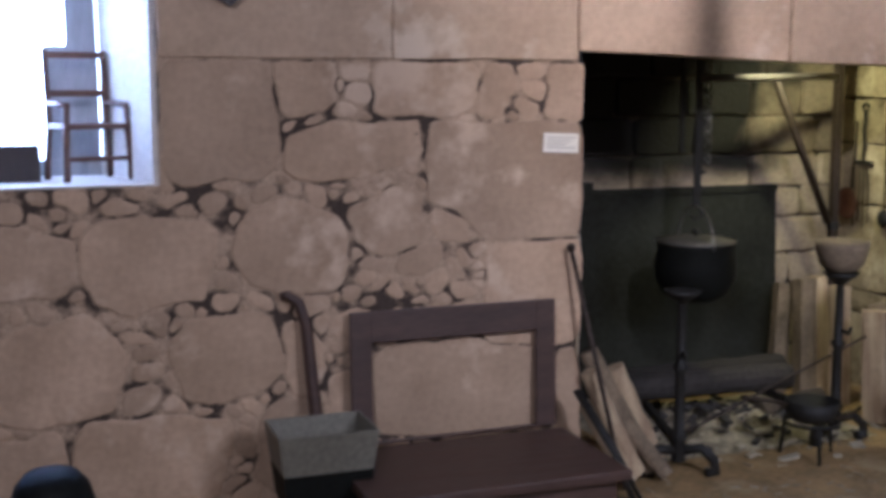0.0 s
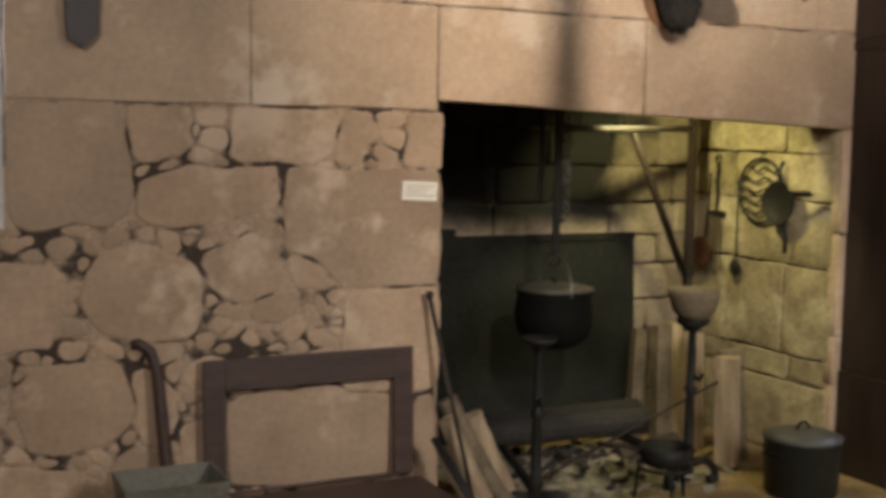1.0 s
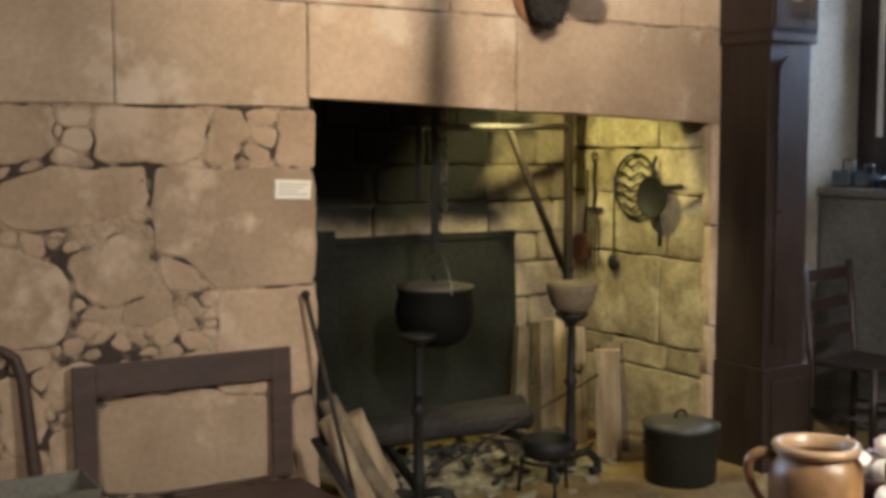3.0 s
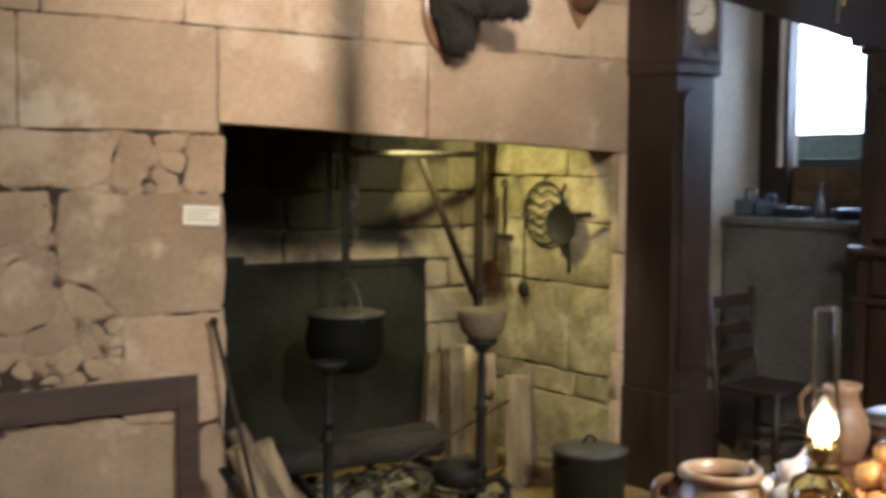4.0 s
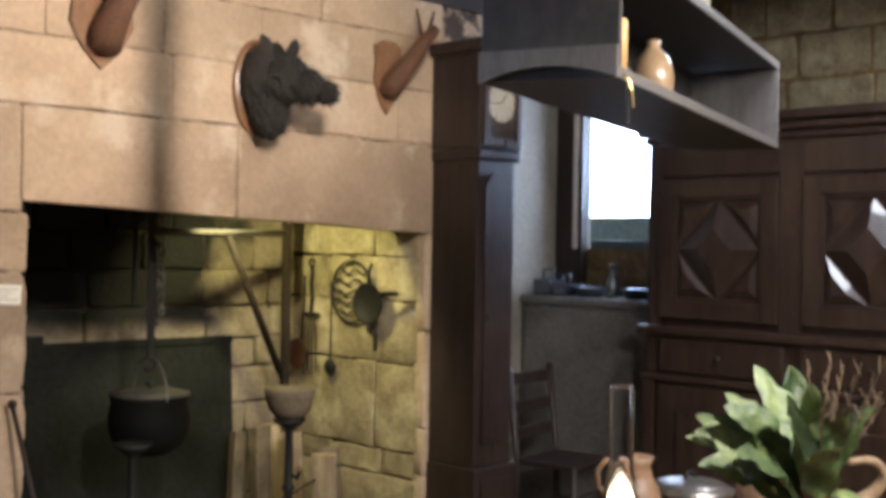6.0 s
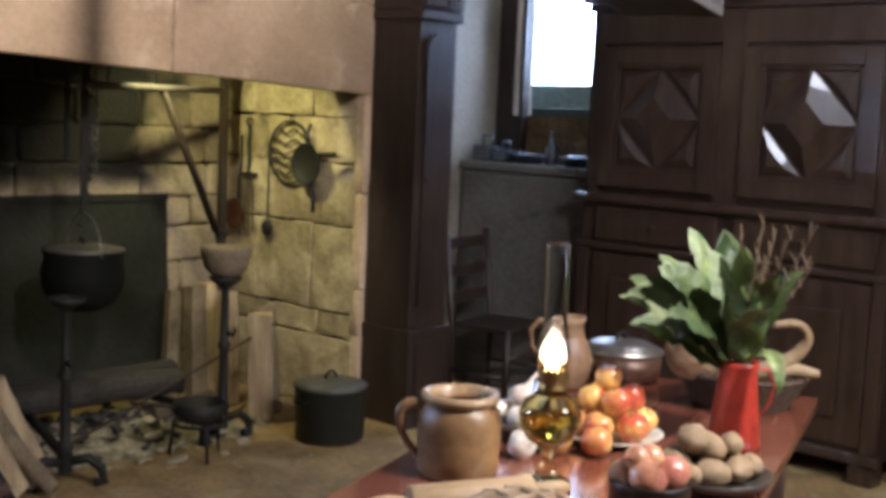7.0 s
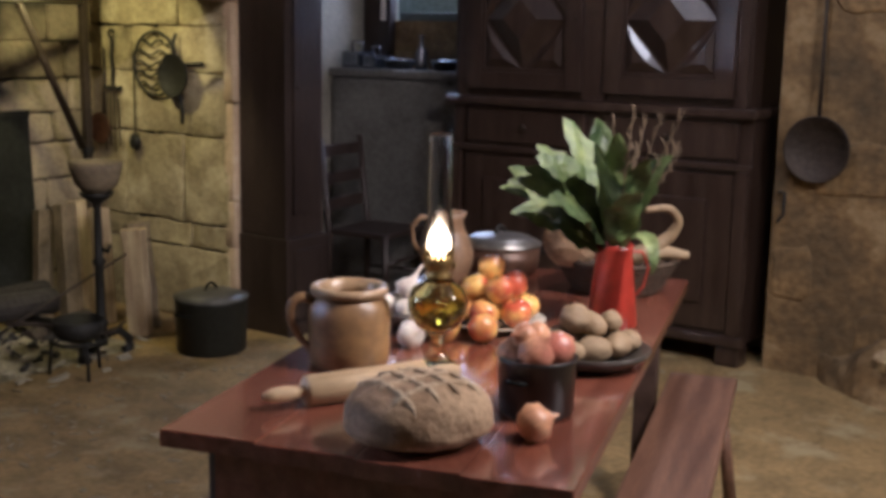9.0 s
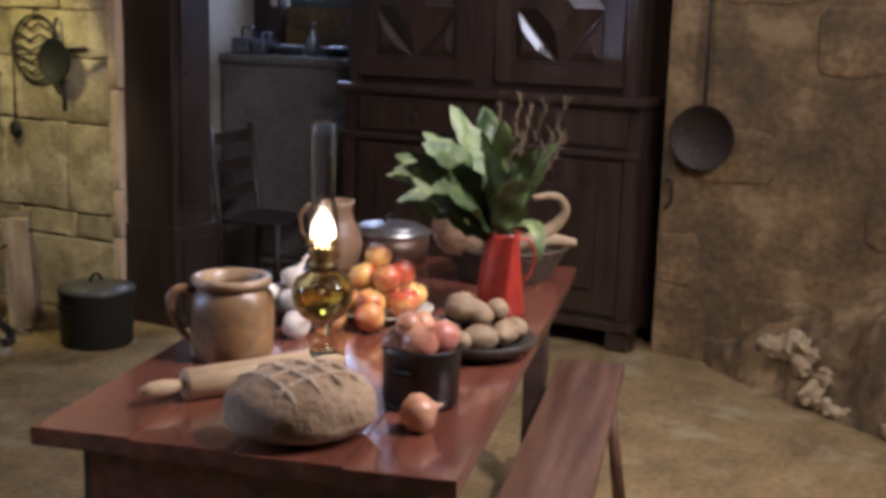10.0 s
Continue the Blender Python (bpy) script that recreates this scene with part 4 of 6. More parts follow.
# potatoes in a dish
POTATO = mat("potato_skin", (0.36, 0.26, 0.15), 0.7, 0.3, 8, 50, 0.4, second=(0.26, 0.175, 0.095), per_piece=0.15, mix_scale=5)
dish = thing("earthen_dish", "shallow dark dish filled with potatoes", "dish", pose(2.36, 1.275, T0))
part("body", turned([(0, 0), (0.09, 0.0), (0.10, 0.004), (0.135, 0.03), (0.140, 0.042), (0.134, 0.043), (0.098, 0.014), (0, 0.010)], 44), mat("dark_dish", (0.06, 0.05, 0.04), 0.35, 0.3, 6, 40, 0.1), dish, smooth=True)
for k, (x, y, z, a, b, rz) in enumerate(((-0.05, 0.06, 0.062, 0.046, 0.036, 20), (0.03, 0.05, 0.056, 0.045, 0.032, 100), (0.08, 0.0, 0.052, 0.042, 0.030, 60), (0.03, -0.055, 0.050, 0.048, 0.032, 10), (-0.045, -0.03, 0.050, 0.044, 0.033, 140),
                                         (0.0, 0.005, 0.096, 0.045, 0.033, 75), (0.055, -0.02, 0.098, 0.036, 0.028, 30), (-0.03, 0.03, 0.112, 0.044, 0.038, 10), (0.085, 0.06, 0.05, 0.03, 0.025, 0), (-0.09, 0.0, 0.048, 0.032, 0.026, 80), (0.09, -0.055, 0.05, 0.032, 0.026, 45))):
    p = thing("potato", "brown earthy potato in the dish", "potato", pose(2.36 + x, 1.275 + y, T0 + z, 0, 12 * math.sin(k), rz), group="potatoes in the dish")
    part("skin", blob(a, b, b * 0.92, 0.14, 1.6, k, 3), POTATO, p, smooth=True)

# apples on a plate
APPLE = mat("apple_skin", (0.88, 0.54, 0.15), 0.22, 0.35, 6, 40, 0.03, second=(0.55, 0.11, 0.05), per_piece=0.15, mix_scale=11, edge=(0.40, 0.58), coat=0.25)
aplate = thing("fruit_plate", "pale plate heaped with red and yellow apples", "plate", pose(2.53, 1.66, T0))
part("body", turned([(0, 0), (0.08, 0.0), (0.09, 0.003), (0.135, 0.018), (0.140, 0.023), (0.133, 0.023), (0.088, 0.010), (0, 0.008)], 44), mat("cream_glaze", (0.60, 0.55, 0.44), 0.25, 0.15, 6, 40, 0.03), aplate, smooth=True)
spots = [(0.088 * math.cos(radians(60 * k + 15)), 0.088 * math.sin(radians(60 * k + 15)), 0.050) for k in range(6)] + [(0, 0, 0.047)] + \
        [(0.052 * math.cos(radians(90 * k + 50)), 0.052 * math.sin(radians(90 * k + 50)), 0.108) for k in range(4)] + [(0.0, 0.01, 0.158)]
spots += [(-0.165, -0.075, 0.036), (-0.215, 0.01, 0.036)]
for k, (x, y, z) in enumerate(spots):
    r = 0.040 + 0.003 * math.sin(k * 2.1)
    a = thing("apple", "red and yellow ripe apple", "apple", pose(2.53 + x, 1.66 + y, T0 + z, 25 * math.sin(k * 1.7), 20 * math.cos(k), 70 * k), group="apples on the plate")
    part("flesh", turned([(0.004, -r * 0.70), (r * 0.35, -r * 0.86), (r * 0.75, -r * 0.60), (r * 0.98, -r * 0.05), (r * 0.93, r * 0.42), (r * 0.58, r * 0.80), (r * 0.22, r * 0.80), (0.003, r * 0.60)], 24), APPLE, a, smooth=True)
    part("stalk", tube([(0, 0, r * 0.60), (0.002, 0.001, r * 0.98)], 0.0018, 6), BARK, a)

# garlic in a basket
garlic_dish = thing("garlic_dish", "small wooden bowl of garlic bulbs", "bowl", pose(2.36, 1.83, T0))
part("body", turned([(0, 0), (0.05, 0.0), (0.085, 0.025), (0.10, 0.05), (0.095, 0.05), (0.05, 0.010), (0, 0.009)], 32), FRAMEWOOD, garlic_dish, smooth=True)
GARLIC = mat("garlic_skin", (0.84, 0.80, 0.70), 0.55, 0.2, 6, 30, 0.3, second=(0.60, 0.50, 0.44), stretch=(6, 6, 0.6), mix_scale=3)
for k, (x, y, z, r) in enumerate(((-0.03, -0.03, 0.055, 0.036), (0.035, -0.035, 0.055, 0.034), (0.0, 0.04, 0.055, 0.036), (0.0, -0.01, 0.105, 0.034), (0.05, 0.03, 0.075, 0.03), (-0.05, 0.03, 0.07, 0.03))):
    g = thing("garlic_bulb", "white papery garlic bulb with a dry stem", "garlic", pose(2.36 + x, 1.83 + y, T0 + z, 40 * math.sin(k * 2), 40 * math.cos(k * 3), 60 * k), group="garlic bulbs in the bowl")
    bm = turned([(0, -r * 0.72), (r * 0.6, -r * 0.6), (r, -r * 0.05), (r * 0.75, r * 0.5), (r * 0.28, r * 0.95), (r * 0.14, r * 1.6), (r * 0.12, r * 2.2), (0, r * 2.25)], 24)
    for v in bm.verts:
        if v.co.z < r:
            v.co.x *= 1 + 0.07 * math.cos(7 * math.atan2(v.co.y, v.co.x))
            v.co.y *= 1 + 0.07 * math.cos(7 * math.atan2(v.co.y, v.co.x))
    part("skin", bm, GARLIC, g, smooth=True)
for k, (x, y) in enumerate(((2.215, 1.70), (2.29, 1.73))):
    t = thing("turnip", "small grey-white shallot bulb", "shallot", pose(x, y, T0 + 0.031, 60, 20 * k, 90 * k), group="bulbs beside the lamp")
    part("skin", turned([(0, -0.034), (0.02, -0.028), (0.038, 0.0), (0.028, 0.022), (0.010, 0.034), (0.004, 0.055), (0, 0.056)], 24), POTATO if k else GARLIC, t, smooth=True)

# red enamel jug with leaves
RED = mat("red_enamel", (0.36, 0.045, 0.022), 0.34, 0.3, 6, 40, 0.05, second=(0.30, 0.024, 0.014), coat=0.25)
JUG = (2.735, 1.415)
jug = thing("enamel_jug", "tall tapering red enamel jug holding leaves", "jug", pose(*JUG, T0))
part("body", turned([(0, 0.0), (0.064, 0.0), (0.068, 0.006), (0.060, 0.08), (0.050, 0.17), (0.0475, 0.205), (0.052, 0.222), (0.048, 0.222), (0.044, 0.205), (0.046, 0.17), (0.056, 0.08), (0.060, 0.012), (0, 0.008)], 40), RED, jug, smooth=True)
part("handle", tube([(0.040, -0.022, 0.20), (0.080, -0.042, 0.195), (0.102, -0.052, 0.15), (0.090, -0.046, 0.10), (0.052, -0.026, 0.06)], 0.0045, 10, flat=0.7), RED, jug, smooth=True)
LEAF = mat("green_leaf", (0.15, 0.195, 0.06), 0.45, 0.45, 6, 40, 0.7, second=(0.040, 0.075, 0.024), per_piece=0.3, mix_scale=14)
LEAF_PALE = mat("pale_leaf", (0.24, 0.285, 0.105), 0.48, 0.45, 6, 40, 0.7, second=(0.085, 0.13, 0.045), per_piece=0.25, mix_scale=16)
DRY = mat("dry_stalk", (0.16, 0.11, 0.06), 0.8, 0.4, 6, 40, 0.4)
leafset = random.Random(11)


def leaf(parent, az, lift, length, width, droop, material, curl=0.12):
    """A broad pointed leaf on a stalk, bending over along its length."""
    bm = bmesh.new()
    n, m_ = 16, 6
    rows, p, ang = [], Vector((0, 0, 0)), radians(lift)
    step = length / n
    rnd_w = leafset.uniform(0, 9)
    twist = radians(-52 * math.cos(radians(az - 128)) + leafset.uniform(-18, 18))
    width *= 0.68
    for k in range(n + 1):
        t = k / n
        w = width * 0.5 * (math.sin(math.pi * min(1, max(0, (t - 0.16) / 0.84)) ** 0.85) ** 0.7 if 0.16 < t < 1 else 0.0) + 0.004 * (1 - t)
        w *= 1 + 0.05 * math.sin(t * 23 + rnd_w) + 0.02 * math.sin(t * 61)
        ring = []
        for j in range(m_ + 1):
            s = j / m_ * 2 - 1
            lift_v = abs(s) * w * curl + 0.20 * w * math.sin(t * 17 + s * 3 + rnd_w) + 0.14 * w * s * math.sin(t * 41 + 2 * rnd_w)
            up_v = lift_v + s * w * math.sin(twist)
            ring.append(bm.verts.new((p.x - up_v * math.sin(ang), s * w * math.cos(twist), p.z + up_v * math.cos(ang))))
        rows.append(ring)
        p = p + Vector((math.cos(ang) * step, 0, math.sin(ang) * step))
        ang -= radians(droop) / n * (0.4 + 1.4 * t)
    for a, b in zip(rows, rows[1:]):
        for j in range(m_):
            bm.faces.new((a[j], a[j + 1], b[j + 1], b[j]))
    bmesh.ops.transform(bm, matrix=pose(0.02 * math.cos(radians(az)), 0.02 * math.sin(radians(az)), 0.17, 0, 0, az) , verts=bm.verts)
    return part("leaf", bm, material, parent, smooth=True)


leaves = thing("leaf_bunch", "bunch of broad green chard-like leaves and dry stalks in the jug", "plant", pose(*JUG, T0))
# azimuth in degrees, lift, length, width, droop
for az, lift, ln, wd, dr, mt in ((128, 54, 0.37, 0.12, 52, LEAF_PALE), (140, 46, 0.32, 0.11, 50, LEAF), (118, 62, 0.38, 0.14, 52, LEAF_PALE), (165, 62, 0.32, 0.15, 66, LEAF), (105, 82, 0.41, 0.15, 30, LEAF_PALE),
                                 (185, 82, 0.37, 0.15, 40, LEAF), (218, 74, 0.30, 0.14, 66, LEAF), (55, 84, 0.40, 0.15, 30, LEAF), (285, 84, 0.33, 0.11, 44, LEAF), (238, 70, 0.29, 0.055, 200, LEAF_PALE),
                                 (240, 84, 0.33, 0.14, 46, LEAF), (145, 74, 0.38, 0.15, 56, LEAF), (134, 60, 0.37, 0.12, 58, LEAF_PALE), (205, 84, 0.38, 0.13, 30, LEAF_PALE), (150, 52, 0.34, 0.12, 60, LEAF_PALE), (122, 74, 0.38, 0.13, 44, LEAF)):
    leaf(leaves, az, lift, ln, wd, dr, mt)
for k in range(9):
    az, ln = radians(-55 + 22 * (k - 4)), leafset.uniform(0.30, 0.44)
    ex = leafset.uniform(0.07, 0.20)
    part("dry_stalk", tube([(0, 0, 0.15), (ex * 0.4 * math.cos(az), ex * 0.4 * math.sin(az), 0.17 + ln * 0.45), (ex * math.cos(az), ex * math.sin(az), 0.15 + ln)], [0.003, 0.0025, 0.0015], 6), DRY, leaves)
    for q in range(4):
        part("dry_blade", blob(0.003, 0.0025, 0.026, 0.2, 3, k + q, 1, m=pose(ex * math.cos(az) * (0.6 + 0.1 * q), ex * math.sin(az) * (0.6 + 0.1 * q), 0.15 + ln * (0.7 + 0.09 * q), leafset.uniform(-30, 30), leafset.uniform(-30, 30), 0)), DRY, leaves)

# pitcher, lidded pan, basket with gourds
BROWNCLAY = mat("brown_clay", (0.27, 0.165, 0.09), 0.45, 0.3, 6, 40, 0.1, second=(0.19, 0.11, 0.06), mix_scale=4)
pitcher = thing("clay_pitcher", "brown stoneware pitcher with a wide neck and handle", "pitcher", pose(2.945, 2.105, T0, 0, 0, -50))
part("body", turned([(0, 0), (0.058, 0.0), (0.064, 0.006), (0.080, 0.05), (0.084, 0.085), (0.070, 0.13), (0.052, 0.165), (0.048, 0.19), (0.060, 0.215), (0.056, 0.216), (0.044, 0.19), (0.066, 0.13), (0.078, 0.08), (0, 0.012)], 40), BROWNCLAY, pitcher, smooth=True)
part("handle", tube([(-0.05, 0, 0.195), (-0.085, 0, 0.20), (-0.112, 0, 0.17), (-0.108, 0, 0.12), (-0.080, 0, 0.08)], 0.010, 10, flat=0.7), BROWNCLAY, pitcher, smooth=True)
casserole = thing("lidded_pan", "dark round pan with a shiny domed lid", "pan", pose(3.175, 2.055, T0) @ Matrix.Diagonal((1.2, 1.2, 1.05, 1)))
part("body", turned([(0, 0), (0.09, 0.0), (0.105, 0.012), (0.112, 0.085), (0.106, 0.085), (0.10, 0.015), (0, 0.01)], 40), mat("dark_copper", (0.10, 0.05, 0.03), 0.4, 0.3, 6, 40, 0.1, metal=0.3), casserole, smooth=True)
clid = part("lid", turned([(0.114, 0.086), (0.116, 0.092), (0.08, 0.112), (0.03, 0.122), (0, 0.123)], 40), mat("tin_lid", (0.30, 0.28, 0.26), 0.32, 0.25, 6, 40, 0.05, metal=0.8), casserole, "shiny tinned lid", smooth=True)
part("lid_handle", tube([(x, 0, z) for x, z in arc(0, 0.118, 0.024, 0, 180, 10)], 0.005, 8), IRON, clid, smooth=True)
part("ear", tube([(0.06, -0.095, 0.06), (0.075, -0.125, 0.065), (0.105, -0.105, 0.065), (0.09, -0.07, 0.06)], 0.006, 8), IRON, casserole, smooth=True)

basket = thing("wicker_basket", "dark oval wicker basket of bread and gourds", "basket", pose(3.16, 1.62, T0, 0, 0, 10))
WICKER = mat("dark_wicker", (0.095, 0.060, 0.035), 0.8, 0.5, 8, 60, 0.8)
part("base", turned([(0, 0.002), (0.13, 0.002), (0.13, 0.012), (0, 0.012)], 32), WICKER, basket)
for k in range(7):
    r = 0.132 + 0.008 * k
    part("weave", tube([((r + 0.004 * (-1) ** j) * math.cos(2 * math.pi * j / 36), (r + 0.004 * (-1) ** j) * math.sin(2 * math.pi * j / 36), 0.016 + 0.014 * k) for j in range(36)], 0.0085, 6, closed=True), WICKER, basket, smooth=True)
for k in range(18):
    a = 2 * math.pi * k / 18
    part("stake", tube([(0.13 * math.cos(a), 0.13 * math.sin(a), 0.005), (0.186 * math.cos(a), 0.186 * math.sin(a), 0.112)], 0.005, 6), WICKER, basket)
GOURD = mat("gourd_skin", (0.32, 0.23, 0.125), 0.6, 0.3, 6, 30, 0.3, second=(0.19, 0.125, 0.065), mix_scale=5)
g = thing("gourd", "curved pale tan gourd lying in the basket", "gourd", pose(3.12, 1.50, T0 + 0.10))
part("skin", tube(bent([(-0.10, 0.09, 0.02), (-0.02, 0.02, 0.03), (0.04, -0.04, 0.075), (0.05, -0.07, 0.13), (0.02, -0.05, 0.17), (-0.03, 0.0, 0.165)]), bent_sizes([0.013, 0.026, 0.019, 0.014, 0.012, 0.009]), 16), GOURD, g, smooth=True)
g2 = thing("gourd", "straight pale tan gourd poking out of the basket", "gourd", pose(3.10, 1.53, T0 + 0.10))
part("skin", tube(bent([(-0.05, 0.03, 0.0), (0.0, 0.0, 0.02), (0.05, -0.06, 0.035), (0.075, -0.11, 0.03), (0.085, -0.135, 0.03)]), bent_sizes([0.012, 0.026, 0.022, 0.016, 0.010]), 16), GOURD, g2, smooth=True)
cutloaf = thing("bread_half", "cut half of a brown country loaf in the basket", "bread", pose(2.99, 1.685, T0 + 0.165, 70, 15, 120))
part("crust", blob(0.085, 0.085, 0.05, 0.08, 2.5, 4, 4), CRUST, cutloaf, smooth=True)

# ---------------- bench beside the table ----------------
bench = thing("long_bench", "plain brown wooden bench beside the table", "bench", TABLE @ pose(0.50, -0.125, 0))
part("seat", box(0, 0, 0.425, 1.33, 0.21, 0.46, 0.006), BENCHWOOD, bench)
for u in (0.16, 1.16):
    for v, s in ((0.035, -1), (0.175, 1)):
        part("leg", tube([(u, v, 0.426), (u + (0.05 if u > 1 else -0.05), v + s * 0.055, 0.0)], [0.017, 0.021], 8), BENCHWOOD, bench, smooth=True)

# ---------------- low bench, frame and bin by the chimney wall ----------------
low = thing("low_bench", "low dark wooden bench standing against the stone wall", "bench", pose(0.98, 3.64, 0))
part("seat", box(0, 0, 0.225, 0.96, 0.57, 0.262, 0.006), FRAMEWOOD, low)
part("apron", box(0.04, 0.04, 0.14, 0.92, 0.065, 0.2245, 0.004), FRAMEWOOD, low)
for u in (0.05, 0.85):
    for v in (0.07, 0.48):
        part("leg", box(u, v, 0, u + 0.06, v + 0.06, 0.2245, 0.004), FRAMEWOOD, low)
# an empty wooden frame leaning on the wall, categorised as a fire screen
fr = thing("empty_wood_frame", "wide flat brown empty wooden frame leaning on the wall", "fire screen", pose(1.085, 4.235, 0.2635, -2.5, 0, 1))
for a, b, c, d in ((0, 0, 0.082, 0.507), (0.762, 0, 0.845, 0.507), (0.082, 0.388, 0.762, 0.507), (0.082, 0.0, 0.762, 0.008)):
    part("frame_member", box(a, 0, b, c, 0.022, d, 0.003), FRAMEWOOD, fr)
bucket = thing("metal_scuttle", "grey metal ash scuttle with a darkened lower half", "scuttle", pose(0.90, 3.98, 0))
GREYTIN = mat("grey_tin", (0.20, 0.19, 0.15), 0.55, 0.3, 6, 50, 0.2, metal=0.3)
for z0, z1, grow0, grow1, mt, nm in ((0.18, 0.30, 0.00, 0.012, ENAMEL, "lower_body"), (0.30, 0.44, 0.012, 0.03, GREYTIN, "upper_body")):
    bm = bmesh.new()
    ring = []
    for z, g in ((z0, grow0), (z1, grow1), (z1, grow1 - 0.008), (z0 + 0.004, grow0 - 0.008)):
        ring.append([bm.verts.new((sx * (0.145 + g), sy * (0.10 + g), z)) for sx, sy in ((-1, -1), (1, -1), (1, 1), (-1, 1))])
    for a, b in zip(ring, ring[1:]):
        for k in range(4):
            bm.faces.new((a[k], a[(k + 1) % 4], b[(k + 1) % 4], b[k]))
    bm.faces.new(ring[0])
    bm.faces.new(ring[-1])
    part(nm, bm, mt, bucket)
for sx in (-1, 1):
    for sy in (-1, 1):
        part("leg", tube([(sx * 0.12, sy * 0.08, 0.19), (sx * 0.13, sy * 0.09, 0.0)], 0.010, 8), ENAMEL, bucket)
stick = thing("crook_stick", "bent brown wooden crook leaning on the stone wall", "stick")
rod([(0.83, 4.285, 0.845), (0.855, 4.28, 0.85), (0.895, 4.275, 0.82), (0.92, 4.27, 0.74), (0.93, 4.26, 0.60), (0.945, 4.24, 0.40), (0.95, 4.20, 0.0)], [0.014, 0.018, 0.021, 0.022, 0.023, 0.025, 0.027], FRAMEWOOD, "stick", stick, 10)
dpot = thing("dark_jar", "round black pot standing on a low stool", "pot", pose(0.0, 3.40, 0.30))
part("body", turned([(0, 0), (0.07, 0.0), (0.11, 0.06), (0.125, 0.14), (0.10, 0.22), (0.07, 0.255), (0.0, 0.262)], 32), ENAMEL, dpot, smooth=True)
stool = thing("low_stool", "low dark wooden stool under the black pot", "stool", pose(0.0, 3.40, 0))
part("seat", turned([(0, 0.26), (0.15, 0.26), (0.155, 0.28), (0.15, 0.2995), (0, 0.2995)], 32), DARKWOOD, stool)
for k in range(3):
    a = radians(120 * k + 30)
    part("leg", tube([(0.09 * math.cos(a), 0.09 * math.sin(a), 0.265), (0.14 * math.cos(a), 0.14 * math.sin(a), 0.0)], 0.016, 8), DARKWOOD, stool)
card = thing("wall_card", "small white printed card fixed to the stone wall", "card", pose(1.880, WALL_Y - 0.010, 1.350, 0, 2.5, 0))
part("sheet", box(0, 0, 0, 0.152, 0.003, 0.075), PAPER, card)
for k in range(4):
    part("text_bar", box(0.014, -0.0012, 0.056 - 0.013 * k, 0.138 - 0.02 * (k % 3), 0.0, 0.061 - 0.013 * k), mat("grey_print", (0.45, 0.42, 0.36), 0.8, 0.05, 6, 40, 0), card)
plaque = thing("wooden_sabot", "dark wooden pointed ornament hung on the wall", "ornament", pose(0.675, WALL_Y, 1.88))
part("body", prism([(-0.055, 0.10), (-0.05, 0.03), (0.0, 0.0), (0.05, 0.05), (0.06, 0.22), (-0.06, 0.22)], 0.05), DARKWOOD, plaque)

# ---------------- windows ----------------
PAINTED = mat("grey_painted_wood", (0.42, 0.44, 0.47), 0.6, 0.2, 6, 30, 0.15, stretch=(5, 5, 0.7))
SKYGLOW = glow("bright_overcast_sky", (0.86, 0.93, 1.0), 9.0)
structure("backdrop", box(-2.0, 5.70, 0.6, 1.6, 5.72, 3.4), SKYGLOW, "bright overcast daylight outside the window", "sky")
structure("backdrop_east", box(6.40, 2.9, 0.9, 6.42, 5.2, 3.4), SKYGLOW, "bright overcast daylight outside the window", "sky")
structure("garden_wall", box(6.27, 2.9, 0.6, 6.37, 5.2, 1.815, 0.01), mat("mossy_garden_wall", (0.26, 0.31, 0.30), 0.9, 0.3, 6, 30, 0.5, second=(0.16, 0.20, 0.18)), "grey-green garden wall outside the window", "wall")
win = structure("window_1", joined([(-0.74, 4.84, 1.262, -0.68, 4.90, 2.548), (0.36, 4.84, 1.262, 0.418, 4.90, 2.548), (-0.68, 4.84, 1.262, 0.36, 4.90, 1.33), (-0.68, 4.84, 2.48, 0.36, 4.90, 2.548)]), PAINTED, "grey wooden window frame in a deep reveal", "window")
part("mullion", box(0.142, 4.83, 1.331, 0.259, 4.90, 2.479, 0.006), PAINTED, win)
part("lower_board", box(0.058, 4.845, 1.331, 0.1415, 4.885, 1.762, 0.005), PAINTED, win)
part("mullion", box(-0.42, 4.83, 1.331, -0.36, 4.90, 2.479, 0.006), PAINTED, win)
for x0, x1 in ((-0.68, -0.42), (-0.36, 0.142)):
    p = part("pane", box(x0, 4.868, 1.331, x1, 4.872, 2.479), glassy("window_glass", (1, 1, 1), 0.01, 1.1), win)
    p.visible_shadow = False
structure("window_reveal", joined([(0.400, 4.335, 1.262, 0.4195, 4.838, 2.548), (-0.7495, 4.335, 1.262, -0.735, 4.838, 2.548), (-0.734, 4.31, 1.2605, 0.3995, 4.838, 1.2685), (-0.734, 4.335, 2.54, 0.3995, 4.838, 2.5495)]),
          LIME, "white limewashed window reveal and sill", "reveal")
bm = bmesh.new()
plan = ((0.262, 4.828), (0.3985, 4.345), (0.3985, 4.828))
low_ring = [bm.verts.new((x, y, 1.270)) for x, y in plan]
top_ring = [bm.verts.new((x, y, 2.538)) for x, y in plan]
bm.faces.new(low_ring)
bm.faces.new(top_ring)
for k in range(3):
    bm.faces.new((low_ring[k], low_ring[(k + 1) % 3], top_ring[(k + 1) % 3], top_ring[k]))
structure("window_splay", bm, LIME, "white limewashed splayed side of the window reveal", "reveal")
sb = thing("window_box", "dark wooden box standing on the window sill", "box", pose(-0.30, 4.55, 1.269))
part("body", box(0, 0, 0, 0.33, 0.20, 0.13, 0.006), DARKWOOD, sb)
